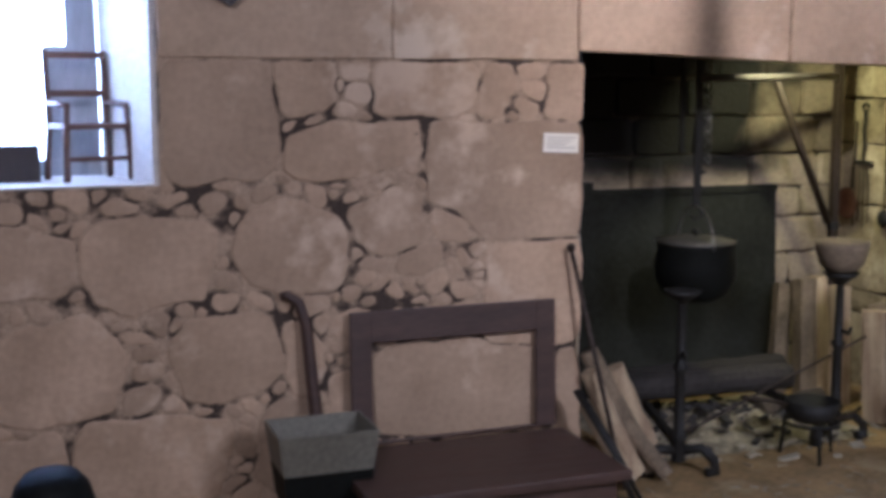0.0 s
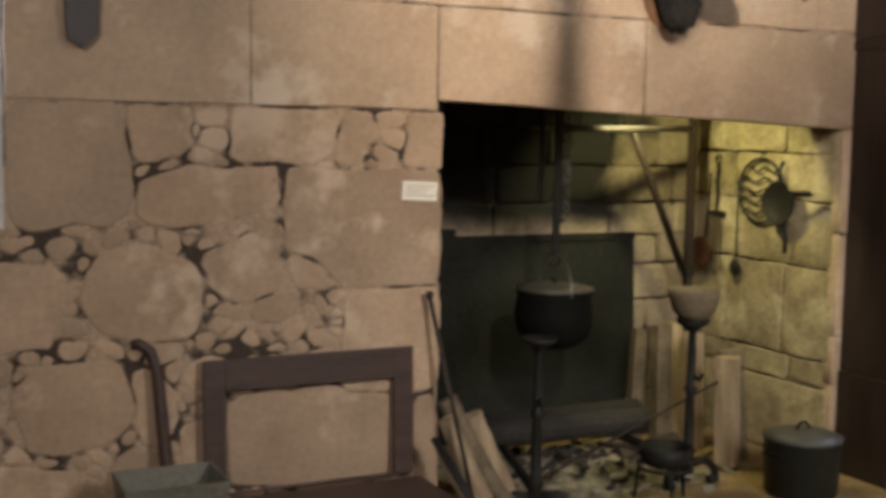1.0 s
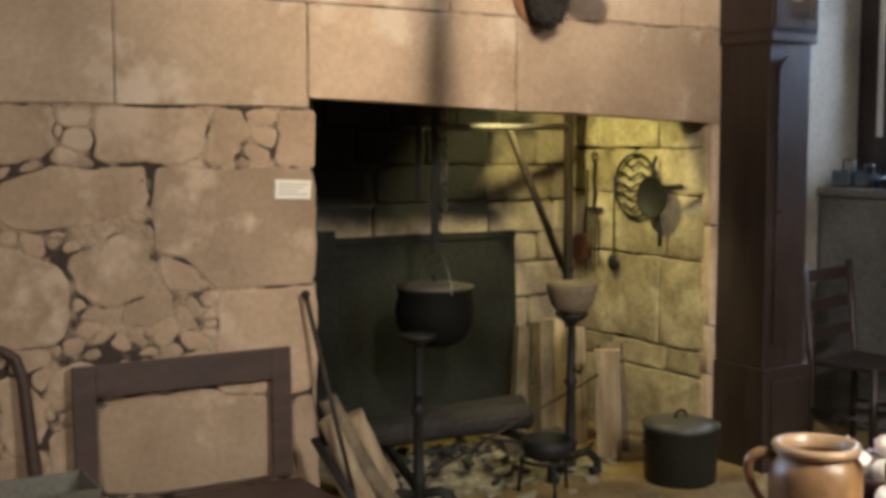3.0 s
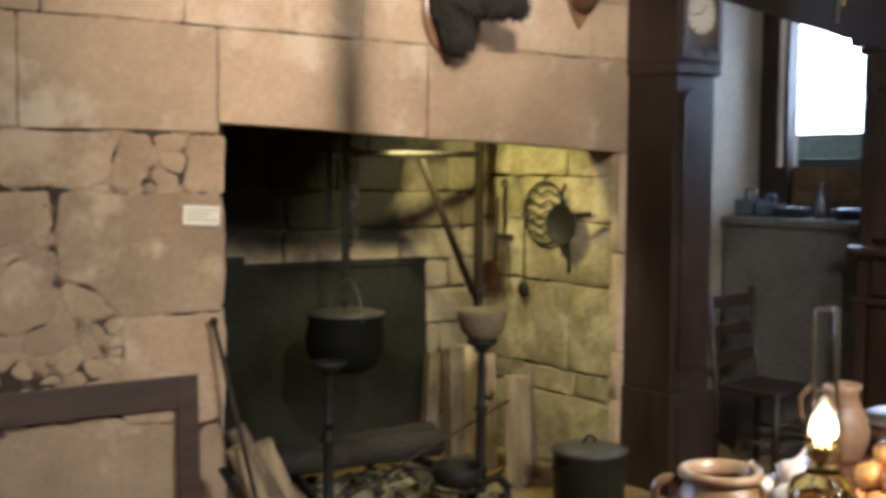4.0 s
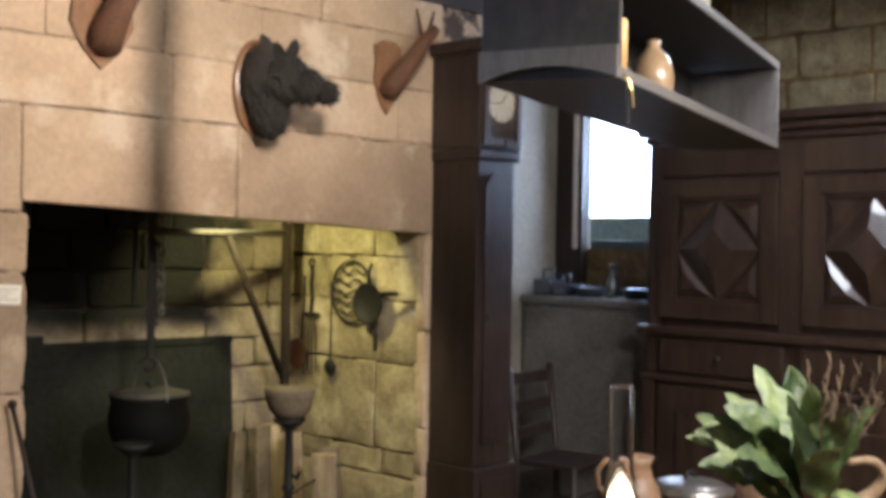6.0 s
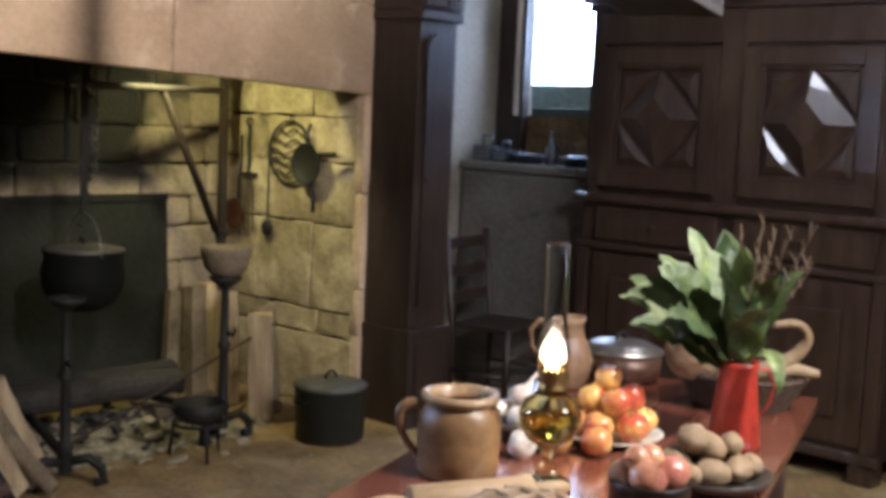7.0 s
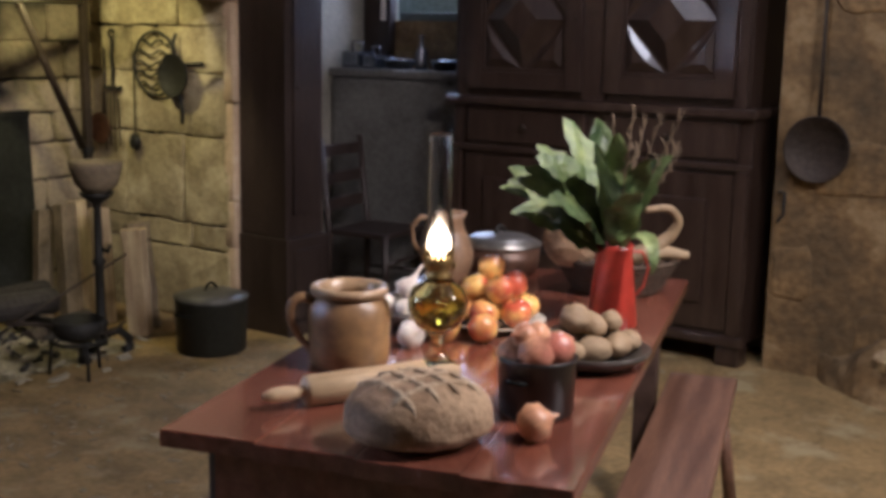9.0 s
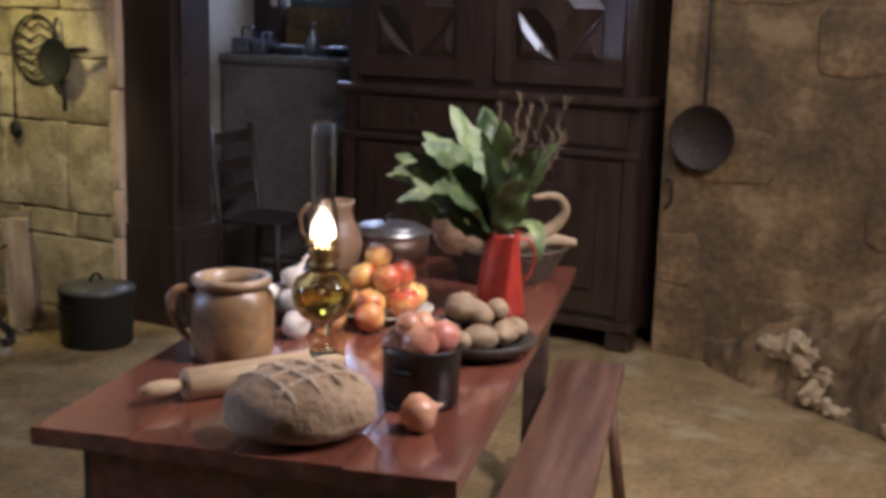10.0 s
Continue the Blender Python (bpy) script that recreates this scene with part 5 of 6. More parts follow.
toy = thing("child_chair", "small dark wooden child's armchair on the window sill", "chair", pose(0.20, 4.60, 1.269, 0, 0, 18))
for x in (-0.11, 0.11):
    part("front_leg", tube([(x * 1.1, -0.10, 0.0), (x, -0.09, 0.27)], 0.013, 8), BENCHWOOD, toy, smooth=True)
    part("back_leg", tube([(x * 1.1, 0.10, 0.0), (x, 0.09, 0.20), (x, 0.11, 0.47)], 0.013, 8), BENCHWOOD, toy, smooth=True)
    part("arm", tube([(x, 0.10, 0.28), (x, -0.10, 0.27)], 0.011, 8), BENCHWOOD, toy, smooth=True)
part("seat", box(-0.12, -0.11, 0.185, 0.12, 0.11, 0.205, 0.006), BENCHWOOD, toy)
for z in (0.30, 0.44):
    part("back_rail", box(-0.11, 0.095, z, 0.11, 0.112, z + 0.025, 0.004), BENCHWOOD, toy)
part("stretcher", tube([(-0.115, -0.095, 0.08), (0.115, -0.095, 0.08)], 0.009, 8), BENCHWOOD, toy)

win2 = structure("window_2", joined([(5.60, 4.415, 1.335, 5.66, 4.615, 2.615), (5.70, 3.46, 2.50, 5.76, 4.414, 2.615)]), DARKWOOD, "dark wooden window frame beside the cupboard", "window")
part("mullion", box(5.705, 3.90, 1.651, 5.745, 3.925, 2.499, 0.004), DARKWOOD, win2)
part("bottom_board", box(5.69, 3.46, 1.601, 5.76, 4.414, 1.650, 0.004), mat("dull_green_paint", (0.13, 0.165, 0.165), 0.6, 0.25, 6, 30, 0.2, stretch=(5, 1, 5)), win2, "grey-green painted board")
part("pale_post", box(5.585, 4.44, 1.60, 5.599, 4.475, 2.615, 0.004), LIME, win2)
p = part("pane", box(5.725, 3.46, 1.651, 5.729, 4.414, 2.499), glassy("window_glass_east", (1, 1, 1), 0.01, 1.1), win2)
p.visible_shadow = False

# ---------------- by the east window ----------------
block = thing("masonry_ledge", "grey plastered masonry ledge under the window", "ledge", pose(5.27, 3.66, 0))
part("body", box(0.012, 0.012, 0, 0.375, 0.95, 1.27, 0.03), LEDGE, block)
part("slab", box(0, 0, 1.2705, 0.375, 0.95, 1.32, 0.012), LEDGE, block)
DARKTIN = mat("dark_tin", (0.34, 0.36, 0.40), 0.22, 0.4, 6, 40, 0.1, metal=0.9, second=(0.12, 0.125, 0.14))
for k, (y, w, h, nm, lb) in enumerate(((4.50, 0.13, 0.16, "iron_box", "small black iron box on the window ledge"), (4.36, 0.09, 0.13, "flat_iron", "black flat iron on the window ledge"))):
    t = thing(nm, lb, "box" if k == 0 else "iron", pose(5.40, y, 1.3205))
    part("body", box(-0.07, -w / 2, 0, 0.07, w / 2, h * 0.6, 0.012), DARKTIN, t)
    part("handle", tube([(0, -w * 0.3, h * 0.58), (0, -w * 0.3, h * 0.95), (0, w * 0.3, h * 0.95), (0, w * 0.3, h * 0.58)], 0.008, 8), DARKTIN, t, smooth=True)
for k, (y, r, h) in enumerate(((4.20, 0.10, 0.06), (3.86, 0.10, 0.06))):
    t = thing("tin_bowl", "shallow dark tin bowl on the window ledge", "bowl", pose(5.42, y, 1.3205), group="tin bowls")
    part("body", turned([(0, 0), (r * 0.7, 0), (r, h * 0.8), (r * 1.06, h), (r * 0.98, h), (r * 0.66, 0.008), (0, 0.008)], 28), DARKTIN, t, smooth=True)
bottle = thing("dark_bottle", "slim dark bottle on the window ledge", "bottle", pose(5.40, 4.03, 1.3205))
part("body", turned([(0, 0), (0.034, 0.0), (0.036, 0.01), (0.036, 0.10), (0.014, 0.14), (0.013, 0.18), (0.018, 0.185), (0.018, 0.195), (0, 0.195)], 24), DARKTIN, bottle, smooth=True)

chair = thing("ladder_chair", "dark wooden ladder-back chair beside the clock", "chair", pose(4.99, 4.02, 0, 0, 0, 8))
for x in (-0.20, 0.20):
    part("back_post", tube([(x, 0.18, 0.0), (x, 0.18, 0.45), (x * 1.02, 0.24, 0.95)], 0.019, 10), DARKWOOD, chair, smooth=True)
    part("front_leg", tube([(x * 1.05, -0.18, 0.0), (x * 1.05, -0.18, 0.46)], 0.019, 10), DARKWOOD, chair, smooth=True)
    part("side_rung", tube([(x * 1.03, 0.18, 0.20), (x * 1.05, -0.18, 0.20)], 0.011, 8), DARKWOOD, chair, smooth=True)
for z in (0.56, 0.70, 0.85):
    part("back_slat", box(-0.195, 0.185 + (z - 0.45) * 0.12, z, 0.195, 0.20 + (z - 0.45) * 0.12, z + 0.065, 0.005), DARKWOOD, chair)
part("seat", box(-0.21, -0.19, 0.435, 0.21, 0.18, 0.465, 0.012), DARKWOOD, chair)
for z in (0.16, 0.30):
    part("front_rung", tube([(-0.21, -0.18, z), (0.21, -0.18, z)], 0.011, 8), DARKWOOD, chair, smooth=True)

# ---------------- long-handled pan on the end wall ----------------
fp = thing("long_pan", "long-handled iron frying pan hung on the ochre wall", "pan", pose(5.20 - 0.014, 1.665, 1.046, 0, 0, -90))
part("body", turned([(0, 0.0), (0.122, 0.0), (0.15, 0.042), (0.143, 0.042), (0.118, 0.008), (0, 0.008)], 40, m=pose(0, 0, 0, 90)), RUST, fp, smooth=True)
part("handle", tube([(0.0, -0.03, 0.135), (-0.005, -0.02, 0.45), (-0.012, -0.01, 0.98)], [0.011, 0.010, 0.009], 8, flat=0.6), RUST, fp, smooth=True)
part("hook", tube([(-0.012, -0.01, 0.97), (-0.012, -0.01, 1.01), (-0.012, 0.02, 1.02)], 0.005, 8), IRON, fp, smooth=True)
hinge = thing("wall_hook", "small black iron hook on the end wall", "hook", pose(5.20, 1.83, 0.84, 0, 0, -90))
part("bar", tube([(0, 0.02, 0.0), (0, -0.02, 0.0), (0.03, -0.03, 0.0), (0.03, -0.03, -0.10), (0.0, -0.03, -0.14)], 0.008, 8), IRON, hinge, smooth=True)

# rough bank of rock and rubble at the foot of the end wall
bm = bmesh.new()
rows = []
for i in range(60):
    s = i / 59
    fx, fy = 5.19 - 1.15 * s ** 0.8, 1.60 - 1.9 * s
    top = 0.10 + 0.75 * s
    row = []
    for j in range(26):
        t = j / 25
        x = fx + (5.22 - fx) * t
        y = fy + 0.25 * t * s
        z = top * (1 - (1 - t) ** 2.2)
        n = 0.05 * noise.noise(Vector((x * 5, y * 5, z * 5))) + 0.025 * noise.noise(Vector((x * 14, y * 14, z * 14)))
        row.append(bm.verts.new((x - 0.7 * n * (t > 0), y, z + n * min(1, 4 * t) - 0.004)))
    rows.append(row)
for a, b in zip(rows, rows[1:]):
    for j in range(25):
        bm.faces.new((a[j], a[j + 1], b[j + 1], b[j]))
structure("rock_bank", bm, OCHRE, "rough ochre rock bank at the foot of the wall", "rock")
PALEROCK = mat("pale_rock", (0.56, 0.44, 0.24), 0.9, 0.35, 8, 50, 0.8, second=(0.32, 0.23, 0.13), mix_scale=5)
rr = random.Random(8)
for k in range(26):
    u = rr.random()
    if k < 19:
        size, y = rr.uniform(0.03, 0.068), 1.22 - 0.28 * u + rr.uniform(-0.05, 0.05)
        along, into = (1.60 - y) / 1.9, max(0.03, 0.44 - 0.38 * u + rr.uniform(-0.08, 0.08))
        foot = 5.19 - 1.15 * along ** 0.8
        x, z = foot + (5.22 - foot) * into, (0.10 + 0.75 * along) * (1 - (1 - into) ** 2.2) + 0.2 * size
        y += 0.25 * into * along
    else:
        x, y, z, size = 4.90 - 0.35 * u + rr.uniform(-0.04, 0.04), 1.06 - 0.42 * u, 0.03, rr.uniform(0.025, 0.05)
    t = thing("loose_stone", "pale crumbling stone at the foot of the wall", "stone", pose(x, y, z, rr.uniform(-30, 30), rr.uniform(-30, 30), rr.uniform(0, 360)), group="loose stones by the wall")
    bm = blob(size * 1.3, size * 0.7, size * 0.8, 0.7, 2.4, 30 + k, 2)
    part("rock", bm, PALEROCK, t)

# ---------------- hanging shelf over the table ----------------
SHELF = pose(2.275, 1.69, 2.0, 0, 0, 18.6)
sh = thing("hanging_shelf", "dark grey-brown wooden box shelf hanging over the table", "shelf", SHELF)
SL, SW, SH = 2.02, 0.36, 0.335
# darker wood for the boards, paler grey oak for the front lips
SHELFWOOD = mat("dark_shelf_wood", (0.050, 0.044, 0.040), 0.6, 0.35, 6, 30, 0.25, stretch=(0.7, 6, 6), mix_scale=3, second=(0.028, 0.024, 0.022))
part("bottom_board", box(0, 0.012, 0, SL, SW, 0.028, 0.003), SHELFWOOD, sh)
part("top_board", box(0, 0.012, SH - 0.025, SL, SW, SH, 0.003), SHELFWOOD, sh)
for z in (0.0, SH - 0.025):
    part("front_lip", box(0, 0, z - 0.002, SL, 0.0115, z + 0.027, 0.003), SILVER_OAK, sh, "paler front edge")
part("end_board", box(0.001, 0.001, 0.0295, 0.024, SW - 0.001, SH - 0.0275, 0.003), SHELFWOOD, sh)
part("end_board", box(SL - 0.024, 0.001, 0.0295, SL - 0.001, SW - 0.001, SH - 0.0275, 0.003), SILVER_OAK, sh)
part("back_board", box(0.0245, SW - 0.02, 0.0285, SL - 0.0245, SW - 0.001, SH - 0.0255, 0.003), SHELFWOOD, sh)
part("end_band", prism([(0.0, 0.03)] + [(SW * k / 10, 0.012 - 0.035 * (2 * k / 10 - 1) ** 2 + 0.02) for k in range(11)] + [(SW, 0.075), (0, 0.075)], 0.018, m=pose(0, 0, 0, 0, 0, 90) @ pose(0, 0, 0) @ pose(0, 0.018, 0)), SILVER_OAK, sh)
for u in (0.06, 1.05):
    for v in (0.05, SW - 0.05):
        part("hanger", tube([(u, v, SH - 0.002), (u, v, CEILING - 2.0)], 0.004, 8), IRON, sh)
candle = thing("candle", "thick ochre wax candle on the shelf edge", "candle", SHELF @ pose(0.105, 0.035, 0.0285))
part("wax", turned([(0, 0), (0.021, 0.0), (0.021, 0.125), (0.016, 0.130), (0, 0.127)], 20), mat("ochre_wax", (0.66, 0.42, 0.16), 0.45, 0.15, 6, 40, 0.05), candle, smooth=True)
part("wick", tube([(0, 0, 0.126), (0.002, 0, 0.145)], 0.0015, 6), IRON, candle)
twig = thing("brass_clip", "small brass clip hanging under the shelf edge", "clip", SHELF @ pose(0.03, -0.012, 0.0))
part("clip", tube([(0, 0.012, 0.01), (0, 0, 0.0), (0.0, -0.01, -0.03), (0.01, -0.012, -0.07)], 0.004, 6), BRASS, twig)
part("pendant", tube([(0.0, 0, -0.02), (0.0, 0, -0.11)], 0.006, 6), IRON, twig)
gjug = thing("shelf_jug", "round pale earthenware bottle standing on the shelf", "bottle", SHELF @ pose(0.62, 0.10, 0.0285))
part("body", turned([(0, 0), (0.045, 0), (0.058, 0.02), (0.062, 0.06), (0.050, 0.11), (0.024, 0.14), (0.018, 0.15), (0.024, 0.165), (0, 0.166)], 28), STONE_PALE, gjug, smooth=True)
box2 = thing("wooden_box", "small dark wooden box on the shelf", "box", SHELF @ pose(0.22, 0.14, 0.0285))
part("body", box(0, 0, 0, 0.10, 0.12, 0.055, 0.004), FRAMEWOOD, box2)
bowl2 = thing("white_bowl", "large white enamel bowl on top of the shelf", "bowl", SHELF @ pose(0.32, 0.17, SH + 0.0005))
part("body", turned([(0, 0), (0.08, 0), (0.14, 0.04), (0.165, 0.085), (0.158, 0.085), (0.08, 0.012), (0, 0.012)], 36), mat("white_enamel", (0.75, 0.70, 0.58), 0.25, 0.1, 6, 40, 0.02), bowl2, smooth=True)
bot2 = thing("glass_bottle", "pale glass bottle standing on top of the shelf", "bottle", SHELF @ pose(0.92, 0.05, SH + 0.0005))
part("body", turned([(0, 0), (0.036, 0), (0.040, 0.01), (0.038, 0.09), (0.018, 0.15), (0.015, 0.25), (0.019, 0.26), (0, 0.262)], 24), mat("pale_bottle", (0.55, 0.50, 0.38), 0.2, 0.15, 6, 40, 0.02), bot2, smooth=True)
for k in range(3):
    structure("beam", box(0.2 + 2.2 * k, -3.2, 2.80, 0.42 + 2.2 * k, 4.01, 3.0, 0.015), DARKWOOD, "dark wooden ceiling beam", "beam")

# ---------------- trophies on the chimney breast ----------------
def shield(x, z, w, h, name, label, material):
    t = thing(name, label, "trophy", pose(x, WALL_Y - 0.006, z))
    half = [(0, -h / 2), (w * 0.30, -h * 0.30), (w * 0.5, -h * 0.05), (w * 0.44, h * 0.22), (w * 0.5, h * 0.42), (w * 0.25, h * 0.5)]
    outline = half + [(-a, b) for a, b in reversed(half[1:])]
    part("shield", prism(outline, 0.024, bevel=0.006), material, t)
    return t


SHIELD = mat("varnished_shield", (0.30, 0.16, 0.08), 0.35, 0.3, 6, 30, 0.1, stretch=(5, 5, 1), coat=0.2)
HIDE = mat("brown_hide", (0.13, 0.060, 0.028), 0.75, 0.45, 8, 90, 0.6)
FUR = mat("black_bristle", (0.014, 0.012, 0.010), 0.8, 0.5, 8, 90, 0.8, second=(0.034, 0.027, 0.020))
t1 = shield(2.345, 2.475, 0.28, 0.40, "mounted_trophy", "brown mounted hunting trophy on a wooden shield", SHIELD)
part("mount", tube([(0, -0.02, -0.10), (-0.005, -0.07, -0.05), (0.01, -0.13, 0.03), (0.05, -0.17, 0.12), (0.10, -0.20, 0.20)], [0.075, 0.070, 0.055, 0.045, 0.035], 16), HIDE, t1, smooth=True)
part("upper_lobe", blob(0.06, 0.04, 0.055, 0.1, 2, 2, 3, m=pose(-0.07, -0.05, 0.13)), HIDE, t1, smooth=True)
t2 = shield(3.88, 2.42, 0.17, 0.36, "mounted_trophy", "slender brown mounted hunting trophy beside the clock", SHIELD)
part("mount", tube([(-0.01, -0.02, -0.08), (0.0, -0.07, -0.02), (0.05, -0.13, 0.08), (0.10, -0.17, 0.18), (0.15, -0.20, 0.24)], [0.055, 0.058, 0.046, 0.036, 0.024], 16), HIDE, t2, smooth=True)
for a, b in (((0.09, -0.16, 0.19), (0.06, -0.15, 0.33)), ((0.12, -0.17, 0.21), (0.17, -0.16, 0.33))):
    part("prong", tube([a, b], [0.014, 0.006], 8), HIDE, t2, smooth=True)
t3 = thing("boar_trophy", "black bristly mounted boar-head trophy on an oval board", "trophy", pose(3.10, WALL_Y - 0.006, 2.285) @ Matrix.Diagonal((0.9, 0.9, 0.9, 1)))
part("oval_board", turned([(0, 0), (0.16, 0.0), (0.165, 0.008), (0.155, 0.024), (0, 0.026)], 36, m=pose(0, 0, 0, 90) @ Matrix.Diagonal((0.85, 1.45, 1, 1))), SHIELD, t3, smooth=True)
bm = bmesh.new()
fr_ = random.Random(4)
for cx, cy, cz, rx, ry, rz in ((0.0, -0.10, 0.02, 0.13, 0.13, 0.20), (0.03, -0.20, 0.03, 0.11, 0.11, 0.13), (0.09, -0.30, -0.01, 0.075, 0.09, 0.085), (0.14, -0.38, -0.04, 0.05, 0.06, 0.055), (0.0, -0.12, -0.14, 0.09, 0.09, 0.12)):
    blob(rx, ry, rz, 0.18, 4, cx * 10 + cz, 4, bm, Matrix.Translation((cx, cy, cz)))
for s in (-1, 1):
    blob(0.035, 0.015, 0.06, 0.1, 3, s, 2, bm, Matrix.Translation((0.02 + s * 0.08, -0.17, 0.18)) @ pose(0, 0, 0, 0, s * 25, 0))
tips = [v.co.copy() for v in bm.verts]
for v in tips[::2]:
    out = Vector((v.x * 0.7, -0.15 + fr_.uniform(-0.3, 0.3), v.z)).normalized()
    tip = v + (out + Vector((0.3, -0.1, -0.5)) * 0.6 + Vector((fr_.uniform(-.4, .4), fr_.uniform(-.4, .4), fr_.uniform(-.4, .4)))).normalized() * fr_.uniform(0.018, 0.042)
    sidev = out.orthogonal().normalized() * 0.004
    a, b, c = bm.verts.new(v - sidev), bm.verts.new(v + sidev), bm.verts.new(tip)
    bm.faces.new((a, b, c))
part("head", bm, FUR, t3)

# straw and chips trodden into the floor
rs = random.Random(21)
bm = bmesh.new()
for k in range(420):
    near = k % 3
    x, y = (rs.gauss(2.05, 0.22), rs.gauss(2.65, 0.22)) if near == 0 else (rs.gauss(2.9, 0.6), rs.gauss(3.7, 0.35)) if near == 1 else (rs.uniform(0.6, 5.0), rs.uniform(2.2, 4.2))
    ln, wd = rs.uniform(0.006, 0.030), rs.uniform(0.003, 0.010)
    put(bm, -ln, -wd, 0, ln, wd, rs.uniform(0.002, 0.006), 0, pose(x, y, 0.001, rs.uniform(-8, 8), rs.uniform(-8, 8), rs.uniform(0, 360)))
tagged(part("floor_litter", bm, mat("straw_litter", (0.34, 0.28, 0.17), 0.9, 0.4, 8, 40, 0.3)), "straw and wood chips scattered on the floor", "litter", kind="stuff")

# ---------------- stones of the walls ----------------
def clip(poly, nx, nz, d):
    """The part of a convex outline where nx * x + nz * z <= d."""
    out = []
    for k, p in enumerate(poly):
        q = poly[(k + 1) % len(poly)]
        a, b = nx * p[0] + nz * p[1] - d, nx * q[0] + nz * q[1] - d
        if a <= 0:
            out.append(p)
        if a * b < 0:
            t = a / (a - b)
            out.append((p[0] + t * (q[0] - p[0]), p[1] + t * (q[1] - p[1])))
    return out


def cells(seeds, rect, gap):
    """A wall field parted into stones: each seed is x, z and a radius."""
    x0, z0, x1, z1 = rect
    found = []
    for i, (x, z, r) in enumerate(seeds):
        poly = [(x0 + gap, z0 + gap), (x1 - gap, z0 + gap), (x1 - gap, z1 - gap), (x0 + gap, z1 - gap)]
        for j, (a, b, s) in enumerate(seeds):
            if j != i and poly:
                dx, dz = a - x, b - z
                ln = math.hypot(dx, dz)
                if ln < 2.5:
                    d = (a * a + b * b - s * s - x * x - z * z + r * r) / 2
                    poly = clip(poly, dx / ln, dz / ln, d / ln - gap)
        if len(poly) >= 3:
            found.append(poly)
    return found


def stone_mesh(poly, rnd, proud=0.03, wear=0.02, ragged=0.006, step=0.09):
    """One stone in x and z with a rounded, slightly uneven face towards -y."""
    cx, cz = sum(p[0] for p in poly) / len(poly), sum(p[1] for p in poly) / len(poly)
    pts = []
    for k, p in enumerate(poly):
        q = poly[(k + 1) % len(poly)]
        ln = math.hypot(q[0] - p[0], q[1] - p[1])
        if ln < 1e-4:
            continue
        n = max(1, min(5, int(ln / step)))
        cut = min(wear * 1.2, ln * 0.3) / ln
        for t in [cut] + [j / n for j in range(1, n)] + [1 - cut]:
            pts.append((p[0] + t * (q[0] - p[0]) - cx + rnd.uniform(-ragged, ragged), p[1] + t * (q[1] - p[1]) - cz + rnd.uniform(-ragged, ragged)))
    tilt_x, tilt_z = rnd.uniform(-0.012, 0.012), rnd.uniform(-0.012, 0.012)
    verts, n = [], len(pts)
    for shrink, y in ((0.0, 0.03), (0.0, -proud * 0.45), (wear * 0.35, -proud * 0.88), (wear, -proud), (wear * 1.8, -proud - 0.0004)):
        for x, z in pts:
            ln = max(math.hypot(x, z), 1e-4)
            k = max(1 - shrink / ln, 0.2)
            verts.append((x * k, y + (x * tilt_x + z * tilt_z if y < 0 else 0) + (rnd.uniform(-0.002, 0.002) if y < 0 else 0), z * k))
    verts.append((0, -proud - 0.0006, 0))
    faces = [(r * n + k, r * n + (k + 1) % n, (r + 1) * n + (k + 1) % n, (r + 1) * n + k) for r in range(4) for k in range(n)]
    faces += [(4 * n + k, 4 * n + (k + 1) % n, 5 * n) for k in range(n)]
    me = bpy.data.meshes.new("stone")
    me.from_pydata(verts, [], faces)
    me.polygons.foreach_set("use_smooth", [True] * len(faces))
    me.update()
    return me, cx, cz


def lay(polys, parent, material, rnd, m, name="stone", **shape):
    """Stones set into a wall: m carries the field's x and z onto the wall's face."""
    for poly in polys:
        me, cx, cz = stone_mesh(poly, rnd, **shape)
        me.materials.append(material)
        ob = new(name, me)
        ob.parent = parent
        ob.matrix_local = m @ pose(cx, 0, cz)


def courses(rect, heights, length, rnd, gap):
    """Squared blocks in courses over a field, as outlines."""
    x0, z0, x1, z1 = rect
    out, z = [], z0
    for h in heights:
        top = min(z + h, z1)
        x = x0
        first = rnd.uniform(0.35, 1.0)
        while x < x1 - 0.02:
            w = length * (first if x == x0 else rnd.uniform(0.7, 1.35))
            e = x1 if x1 - (x + w) < length * 0.35 else x + w
            out.append([(x + gap, z + gap), (e - gap, z + gap), (e - gap, top - gap), (x + gap, top - gap)])
            x = e
        z = top
        if z >= z1 - 0.01:
            break
    return out


rnd = random.Random(5)
face = pose(0, WALL_Y + 0.03, 0)
# large stones of the lower wall: x, z of the lower left and the upper right corner
big_a = [(0.431, 1.263, 0.84, 1.724), (0.849, 1.497, 1.045, 1.732), (1.204, 1.492, 1.603, 1.728), (1.642, 1.485, 1.769, 1.72), (1.908, 1.478, 2.061, 1.713), (0.888, 1.279, 1.385, 1.464), (1.416, 1.016, 2.056, 1.462), (1.115, 0.988, 1.396, 1.206), (1.416, 1.006, 1.64, 1.197), (1.651, 0.574, 2.056, 0.991), (0.148, 0.83, 0.594, 1.137), (0.681, 0.861, 1.084, 1.162), (-0.201, 0.883, 0.122, 1.125), (-0.201, 0.442, 0.267, 0.787), (0.442, 0.465, 0.819, 0.773), (0.849, 0.476, 0.986, 0.735), (0.104, 0.115, 0.627, 0.427), (0.725, 0.103, 0.986, 0.446), (-0.201, 0.1, 0.065, 0.394), (1.193, 0.252, 1.901, 0.614)]
